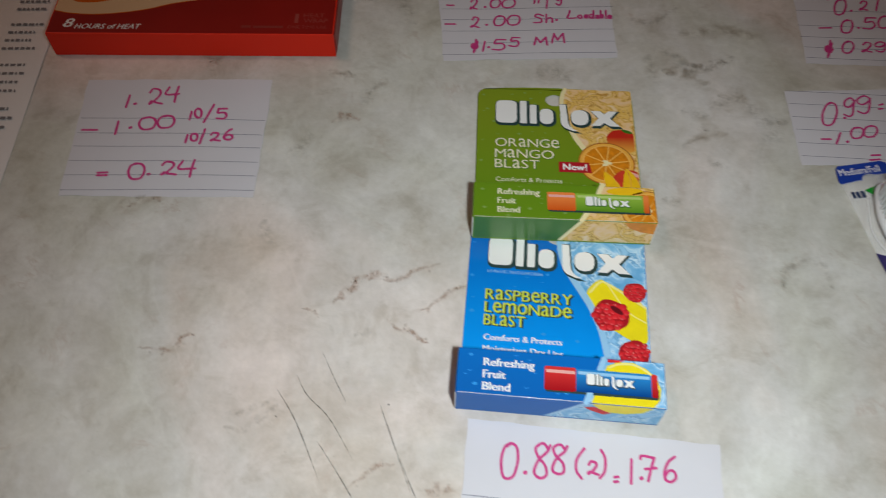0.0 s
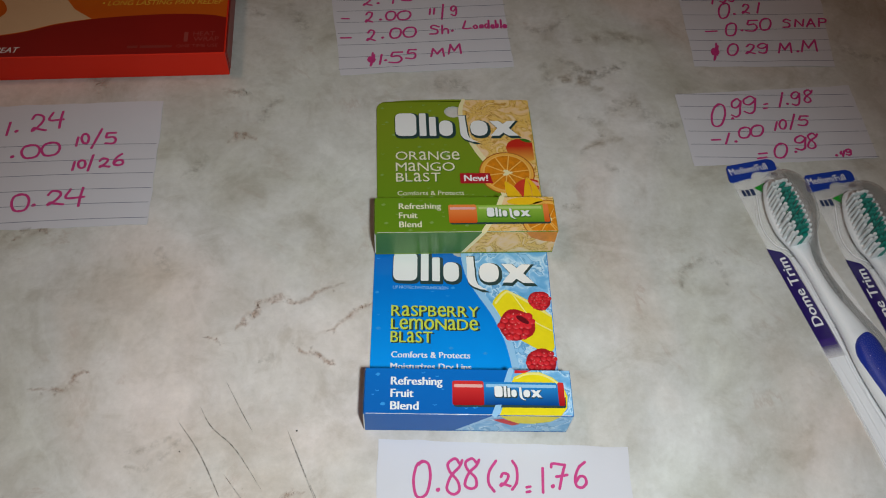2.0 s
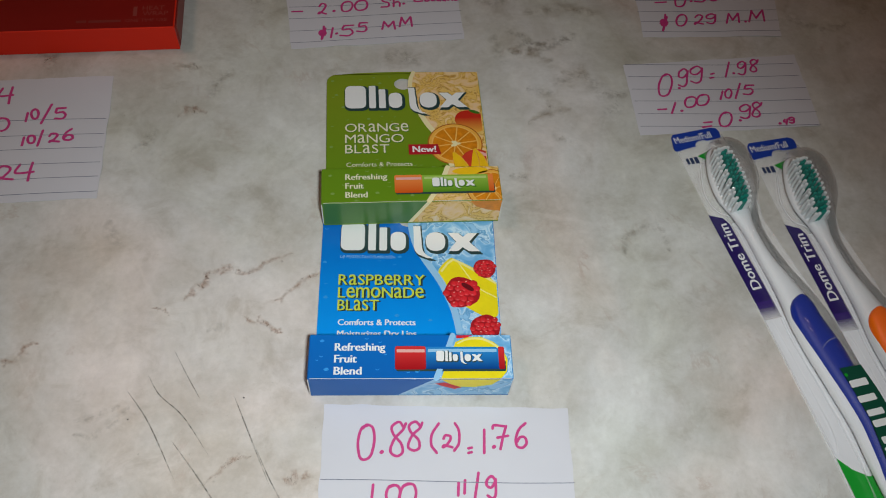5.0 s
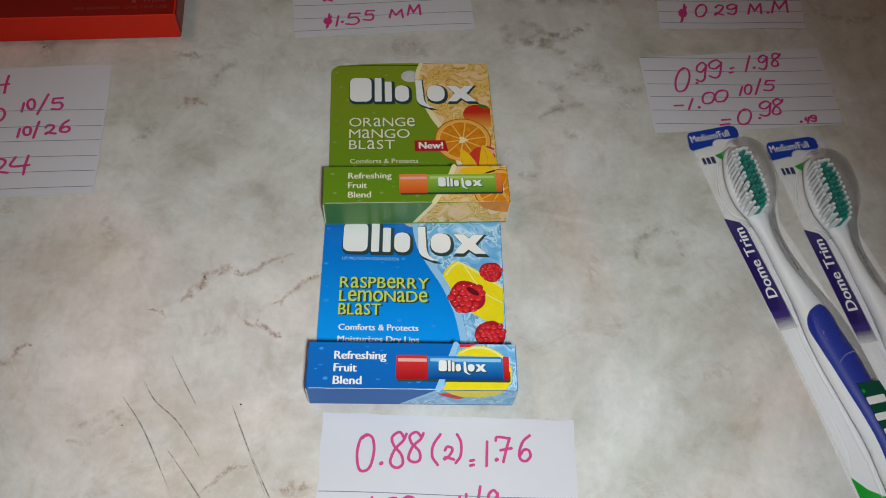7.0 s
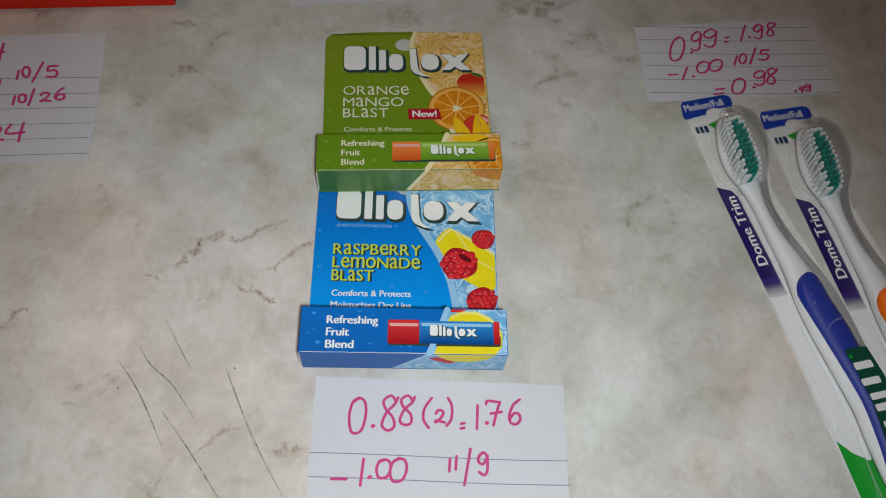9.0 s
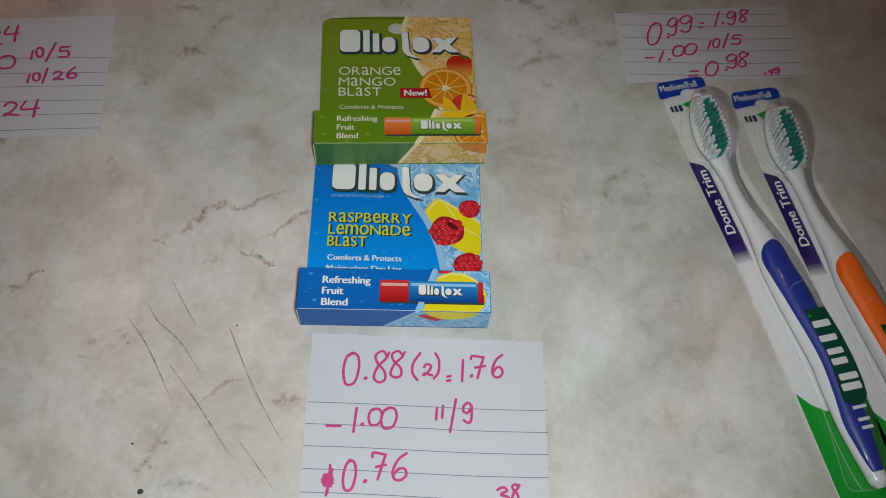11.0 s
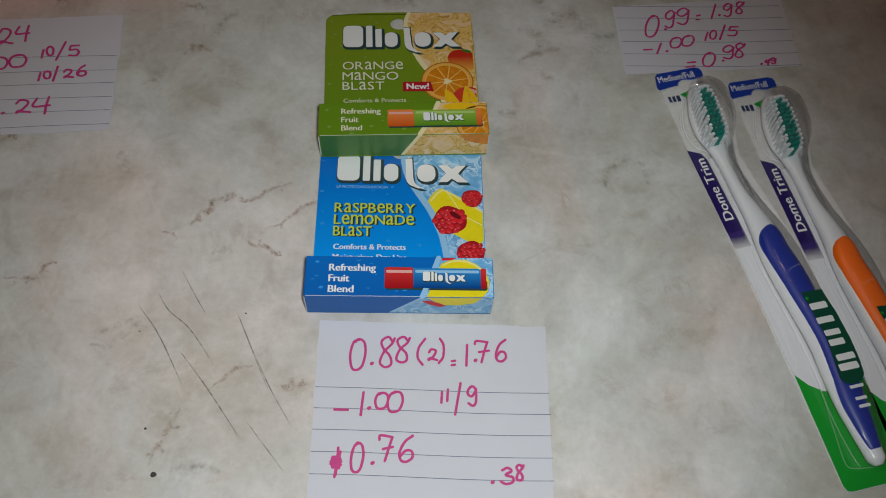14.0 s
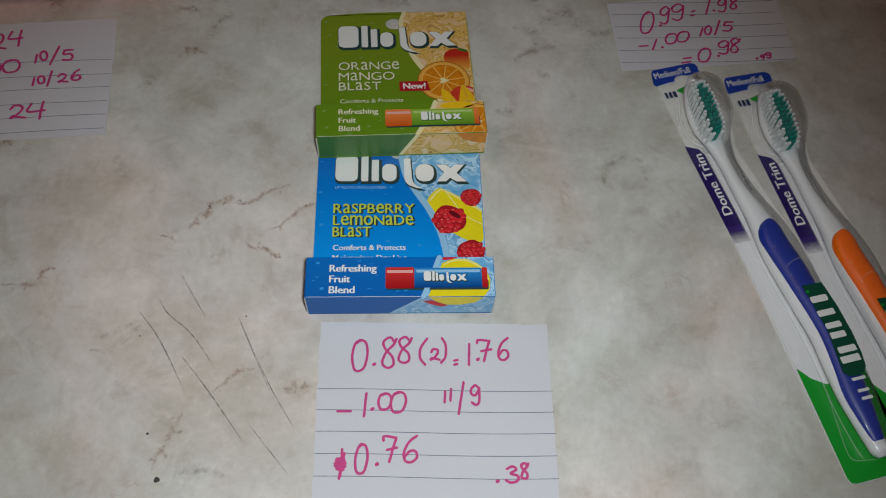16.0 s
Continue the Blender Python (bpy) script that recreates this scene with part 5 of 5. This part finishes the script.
# ---------------- heat wrap carton ----------------
def heat_wrap_carton():
    ob = thing("heat_wrap_carton", pose(-0.2440, 0.1590, 0, 0, 0, 5.3), "red and orange heat wrap carton lying flat", "carton")
    W, D, H = 135.3, 100.0, 14.0
    box = part("box", block(0, W, 0, D, 0.1, H, 0.5, 2), HEAT_RED, ob, "bright red glossy carton")
    z = H + 0.04
    curve = smooth_line([(0.6, 15.4), (10, 13.4), (24, 13.0), (42.6, 16.0), (57.4, 21.0), (73, 24.3), (90, 26.1), (110.5, 27.0), (127, 25.9), (W - 0.6, 23.9)], 6)
    part("maroon_print", flat([(0.6, 0.6), (W - 0.6, 0.6)] + [(q.x, q.y) for q in reversed(curve)], z), HEAT_MAROON, box)
    part("orange_print", flat([(q.x, q.y) for q in curve] + [(W - 0.6, D - 0.6), (0.6, D - 0.6)], z), HEAT_ORANGE, box)
    edge = smooth_line([(0.8, 15.8), (10, 13.9), (24, 13.5), (42.6, 16.5), (57.4, 21.5), (73, 24.6)], 6)
    part("beige_print", flat([(q.x, q.y) for q in edge] + [(64.6, 31.2), (59.6, 39.1), (57.7, 43), (56, 60), (54, 80), (0.8, 80)], z + 0.05), HEAT_BEIGE, box, "plain beige printed picture area")
    part("belt_print", flat([tuple(q)[:2] for q in smooth_line([(7.4, 24), (16, 21.3), (28, 24), (34, 31), (28, 40), (12, 38)], 5, True)], z + 0.1), HEAT_ORANGE, box, "orange printed patch")
    part("figure_eight", font_mesh("8", 7.4, 4.2, 4.6, 5.8, z + 0.08, 0.03, 0.2), WHITE, box)
    part("lettering", font_mesh("HOURS of HEAT", 13.0, 3.2, 31.2, 3.3, z + 0.08, 0.015, 0.25), WHITE, box)
    part("lettering", font_mesh("• RELAXES TIGHT MUSCLES", 76.5, 40.6, 50, 3.2, z + 0.08, 0.0, 0.25), GOLD_TEXT, box)
    part("lettering", font_mesh("• LONG LASTING PAIN RELIEF", 76.7, 33.6, 56, 3.2, z + 0.08, 0.0, 0.25), GOLD_TEXT, box)
    part("lettering", font_mesh("1", 116.2, 7.9, 1.8, 6.4, z + 0.08), HEAT_GREY, box)
    part("lettering", font_mesh("HEAT", 120.3, 11.7, 9.8, 2.8, z + 0.08), HEAT_GREY, box)
    part("lettering", font_mesh("WRAP", 120.6, 8.1, 11.4, 2.8, z + 0.08), HEAT_GREY, box)
    part("lettering", font_mesh("ONE TIME USE", 113.2, 4.2, 18.5, 1.9, z + 0.08), HEAT_GREY, box)
    part("small_print", quads([(91.4, 96, 4.4, 6.0), (97, 111.2, 4.3, 5.9)], z + 0.08), HEAT_MAROON_PRINT, box)
    part("flap_edge", block(W - 0.25, W + 0.12, 0.3, 0.7, 1.0, H - 0.6), HEAT_GREY, box, "worn board edge")
    part("end_flap", block(W - 0.2, W + 0.3, 1.5, D - 1.5, 1.2, H - 1.0, 0.15, 1), HEAT_MAROON, box, "tucked dark end flap")
    part("tape_seal", block(W + 0.2, W + 0.5, 3.0, D - 3.0, 1.8, H - 1.8), HEAT_GREY, box)


heat_wrap_carton()


# ---------------- packed toothbrushes ----------------
def toothbrush_pack(m, label, grip_mat, grip_name, top):
    """One packed toothbrush; top: where the rubber grip begins, in mm from the foot."""
    ob = thing("toothbrush_pack", m, label, "toothbrush", "packed toothbrushes")
    # backing sheet: a clear upper part, a milky strip and the green foot
    back = part("backing_sheet", flat([(0, 3), (0.9, 0.9), (3, 0), (25, 0), (27.1, 0.9), (28, 3), (28, 100), (22, 150), (29, 176), (24, 197), (20, 199), (1, 199), (-0.6, 196), (-0.6, 150), (0.2, 100)], 0.6, 0.5), SHEET_CLEAR, ob, "thin clear plastic backing")
    back.visible_shadow = False
    part("milky_strip", flat([(0.8, 46), (4.8, 41), (9.5, 37.8), (14, 38), (13, 100), (11, 150), (7.0, 150), (8.0, 104), (0.4, 104)], 0.7), SHEET_WHITE, back, "milky white plastic")
    part("green_foot", flat([(0.2, 2.8), (1, 0.8), (3, 0.2), (25, 0.2), (27, 0.8), (27.8, 3), (27.8, 46), (25, 40), (9.9, 37.6), (4.8, 41.3), (0.9, 46.5)], 0.85), PACK_GREEN, back, "bright green printed foot")
    arch = [(13 + 4.2 * math.cos(radians(a)), 192.4 + 3.2 * math.sin(radians(a))) for a in range(50, 181, 13)]
    tag = part("hang_tag", flat([(-1.7, 193.4), (-0.4, 199.6), (0.8, 201.0), (20.4, 201.6), (22.6, 200.6), (23.2, 198.8), (22.7, 195.5), (21.8, 194.9)] + arch + [(7.6, 192.7), (-0.6, 191.6), (-1.5, 192.1)], 1.0, 0.35), TAG_BLUE, back, "royal blue printed hang tag")
    part("lettering", font_mesh("Medium/Full", 0.2, 195.6, 18.4, 3.6, 1.05, 0.012, 0, 1.2), WHITE, tag)
    part("small_print", font_mesh("46", 18.4, 191.6, 3.2, 2.4, 0.9, 0.02, 0, 3), NAVY, back)
    part("mark", quads([(1.2, 2.5, 183.6, 186.9), (3.1, 4.6, 183.5, 186.8), (5.2, 6.9, 183.4, 186.9)], 0.9), NAVY, back)
    part("green_flash", flat([(7.6, 187.2), (13.4, 189.0), (15.4, 184.0), (12, 182.6)], 0.9), PACK_GREEN, back)
    strip = part("name_strip", flat([(-1.2, 156.0), (4.4, 153.2), (6.0, 149.8), (7.5, 112), (0, 112)], 0.95), PURPLE, back, "dark purple printed strip")
    part("lettering", font_mesh("Dome Trim", 5.7, 117.8, 32.5, 4.2, 1.0, 0.04, 0, 91.8), WHITE, strip)
    bm = bmesh.new()
    lay = bm.verts.layers.float.new("edge")
    rows = []
    for y, k in ((112, 1.0), (109.5, 0.85), (107, 0.4), (103.5, 0.0)):
        row = [bm.verts.new((x * MM, y * MM, 0.95 * MM)) for x in (0.1, 7.6)]
        for v in row:
            v[lay] = k
        rows.append(row)
    for a, b in zip(rows, rows[1:]):
        bm.faces.new((b[0], b[1], a[1], a[0]))
    part("strip_fade", bm, PURPLE_FADE, strip)
    part("small_print", quads([(17.8 + 0.12 * i, 18.6 + 0.12 * i, 146 - i * 2.3, 147.2 - i * 2.3) for i in range(9)], 0.75), PRINT_GREY, back)

    # the brush: head, neck, handle
    rows = resample([(187, 13.9, 1.6, 4.6, 1.2), (185, 13.3, 3.8, 4.6, 1.9), (179, 12.2, 5.4, 4.6, 2.3), (170, 10.6, 6.3, 4.6, 2.4), (160, 9.8, 6.0, 4.8, 2.5), (152, 10.2, 4.4, 5.2, 2.6),
                     (145, 10.5, 2.9, 4.4, 2.6), (137, 10.7, 2.6, 4.2, 2.7), (128, 11.0, 3.0, 4.4, 3.0), (117, 12.4, 4.3, 4.8, 3.4), (107, 13.2, 5.6, 5.2, 3.8), (97, 13.0, 6.2, 5.4, 4.0), (86, 13.6, 6.5, 5.4, 3.9),
                     (70, 14.6, 6.2, 5.4, 3.8), (55, 15.4, 5.9, 5.4, 3.8), (42, 14.8, 5.9, 5.4, 3.7), (31, 14.2, 5.5, 5.2, 3.6), (20, 14.1, 4.5, 5.3, 3.3), (12, 14.2, 3.7, 5.4, 3.1), (8.5, 14.2, 3.2, 5.4, 2.9), (6.4, 14.2, 1.5, 5.4, 1.4)], 90)
    part("handle", loft(rows, 22, 2.3), BRUSH_WHITE, ob, "white plastic brush body", smooth=True)
    rows = resample([(top, 14.0, 1.2, 9.4, 0.9), (top - 1.5, 13.6, 3.6, 8.4, 2.0), (top - 5, 13.2, 5.2, 7.4, 3.4), (97, 13.2, 5.8, 6.8, 4.0), (86, 14.6, 6.3, 6.5, 4.3), (75, 15.4, 6.0, 6.4, 4.4), (64, 16.2, 5.6, 6.3, 4.5), (54, 16.6, 5.5, 6.2, 4.5),
                     (42, 15.9, 5.7, 6.1, 4.4), (31, 14.9, 5.4, 6.0, 4.2), (21, 14.5, 4.3, 5.9, 3.8), (13.5, 14.3, 3.3, 5.8, 3.3), (12, 14.2, 2.9, 5.8, 3.0)], 70)
    grip = part("grip", loft(rows, 22, 2.3), grip_mat, ob, grip_name, smooth=True)
    # bristle tufts in slanting rows, teal in the middle
    rnd = random.Random(11)
    for r in range(13):
        y = 152.4 + r * 2.35
        cx = 9.2 + (y - 155) * 0.10
        half = 4.6 if 1 < r < 10 else (4.0 if 0 < r < 12 else 3.0)
        for k in range(6):
            x = cx + half * (k - 2.5) / 2.5
            mat = BRISTLE_TEAL if (k in (2, 3) and r < 12) or (k == 4 and 0 < r < 11) else BRISTLE_WHITE
            long = 7.7 + (1.2 if k in (2, 3) else 0.7 if k in (1, 4) else 0.0) - 0.02 * (r - 6) ** 2
            tuft = part("bristle_tuft", loft([(0, 0, 0.6, 0, 0.6), (long * 0.5, 0, 0.66, 0, 0.64), (long - 0.25, 0, 0.74, 0, 0.7), (long, 0, 0.56, 0, 0.54)], 8), mat, ob)
            tuft.matrix_basis = pose(x * MM, y * MM, 6.2 * MM, 90 + rnd.uniform(-3, 3), rnd.uniform(-2, 2), 0) @ Matrix.Diagonal((1, 1, -1, 1))

    # clear blister over the brush
    ribs = [(191.5, 16.0, 1.4, 2.0), (189.5, 15.8, 3.6, 9), (185, 15.4, 6.8, 14), (178, 14.2, 9.8, 17), (168, 12.4, 11.2, 17.4), (160, 11.4, 9.6, 17), (153, 12.0, 5.4, 13), (147, 12.2, 4.2, 9.5), (138, 12.0, 3.8, 8.6), (123, 13.0, 4.8, 9.2), (108, 14.6, 6.6, 11.0),
            (96, 15.2, 7.8, 12.0), (86, 15.6, 7.8, 12.0), (70, 16.2, 7.4, 12.0), (48, 16.6, 7.2, 12.0), (28, 15.5, 7.0, 11.4), (14, 14.6, 5.4, 10.0), (8, 14.2, 4.0, 7.5), (5.5, 14.2, 2.5, 1.5)]
    bm = bmesh.new()
    rings = []
    for y, cx, hw, h in resample(ribs, 64):
        ring = []
        for i in range(15):
            a = math.pi * i / 14
            ca, sa = math.cos(a), math.sin(a)
            px = math.copysign(abs(ca) ** 0.62, ca)
            pz = sa ** 0.5
            ring.append(bm.verts.new(((cx - hw * px) * MM, y * MM, (0.9 + max(0.3, h - 0.9) * pz) * MM)))
        rings.append(ring)
    for a, b in zip(rings, rings[1:]):
        for i in range(14):
            bm.faces.new((a[i], a[i + 1], b[i + 1], b[i]))
    bmesh.ops.recalc_face_normals(bm, faces=bm.faces[:])
    part("blister", bm, CLEAR, ob, "clear moulded plastic blister", smooth=True).visible_shadow = False
    # creases where the blister meets the sheet, and the step of its lower half; pale ribbons draw their highlights
    for s in (-1, 1):
        part("crease", ribbon([[(cx + s * (hw + 0.9), y) for y, cx, hw, h in resample(ribs[3:-1], 60)]], 0.7, 1.25, 0.3), SHEET_CLEAR, ob, "moulded crease with its highlight drawn pale")
    part("crease", ribbon([smooth_line([(9.5, 84), (13.5, 86.5), (18.5, 87), (21.5, 86), (23.2, 82.5)], 6)], 0.35, 12.2, 0.4), SHEET_CLEAR, ob, "moulded crease with its highlight drawn pale")
    part("crease", ribbon([smooth_line([(6.2, 182), (1.6, 167), (3.0, 157), (8.3, 151.5), (8.8, 137), (8.5, 119), (8.1, 106), (7.4, 86), (8.6, 70), (9.2, 49), (8.4, 38)], 6)], 0.5, 1.4, 0.4), SHEET_WHITE, ob, "moulded crease with its highlight drawn pale")
    part("crease", ribbon([smooth_line([(7.6, 34), (5.8, 21.8), (4.4, 11), (5.6, 8.2), (8.7, 7.4), (14, 6.6)], 6)], 0.4, 1.5, 0.4), SHEET_CLEAR, ob, "moulded crease with its highlight drawn pale")
    # ridges of the sheet, the highlights along them drawn as whitish ribbons
    for line in ([(2.8, 103), (3.4, 94), (3.9, 83), (4.4, 57), (2.2, 48)], [(9.0, 150), (8.9, 119), (8.2, 106), (7.6, 85.6), (8.7, 69.6), (9.2, 49), (8.6, 39)], [(0.4, 100), (0.8, 75), (1.1, 48)]):
        part("ridge", ribbon([smooth_line(line, 8)], 0.55, 1.6, 0.3), RIDGE_SHINE, ob, "moulded ridge with its highlight drawn white")
    logo = part("logo_panel", flat([(12.0, 75.2), (20.7, 74.8), (22.0, 64), (22.4, 53), (21.9, 44), (20.9, 38.6), (18.8, 36.3), (15.4, 35.6), (12.4, 36.4), (11.0, 38.4), (12.2, 47), (13.2, 55), (12.8, 66)], 12.35), LOGO_GREEN, ob, "dark green logo panel on the blister")
    marks = ((12.6, 19.8, 61.0, 63.6), (12.6, 19.8, 67.0, 69.8), (13.2, 19.6, 51.4, 54.0), (13.2, 19.8, 55.6, 58.0), (12.4, 20.4, 41.2, 44.0), (13.2, 20.8, 45.2, 47.8))
    for i, (x0, x1, y0, y1) in enumerate(marks):
        part("mark_block", flat(round_rect(x0, x1, y0, y1, 0.5, 2), 12.42 + i * 0.01), WHITE, logo)
    part("mark_dot", flat(oval(13.0, 72.2, 0.7, 0.7, 0, 12), 12.42), PACK_GREEN, logo)
    for i, (x0, x1, y0, y1) in enumerate(((13.2, 18.8, 34.2, 35.4), (13.2, 17.8, 26.6, 27.8), (13.2, 17.8, 29.6, 30.8))):
        part("small_mark", flat([(x0, y0), (x1, y0), (x1, y1), (x0, y1)], 11.9 + i * 0.01), BRISTLE_WHITE, ob)
    return ob


toothbrush_pack(pose(0.165, -0.070, 0.0005, 0, 0, 13.2), "packed toothbrush with blue grip and teal bristles", GRIP_BLUE, "royal blue rubber grip", 108.0)
toothbrush_pack(pose(0.1907, -0.0757, 0.0005, 0, 0, 10.5), "packed toothbrush with orange grip and teal bristles", GRIP_ORANGE, "bright orange rubber grip", 108.5)


# ---------------- dark pouch at the far corner ----------------
def dark_pouch():
    ob = thing("plastic_pouch", pose(0.297, 0.272, 0, 0, 0, 24), "dark green glossy plastic pouch lying on the table", "pouch")
    bm = bmesh.new()
    bmesh.ops.create_icosphere(bm, subdivisions=4, radius=1)
    for v in bm.verts:
        d = v.co.copy()
        k = 1 + 0.10 * noise.noise(d * 2.2) + 0.05 * noise.noise(d * 5)
        v.co = Vector((d.x * 46 * k, d.y * 34 * k, max(-0.98, d.z) * 13 * k + 12.9)) * MM
        v.co.z = max(v.co.z, 0.0002)
    part("body", bm, POUCH, ob, smooth=True)
    part("seal_strip", block(-58, -40, -26, 26, 8, 9.2, 0.4), POUCH, ob, "flat crimped seal")


dark_pouch()
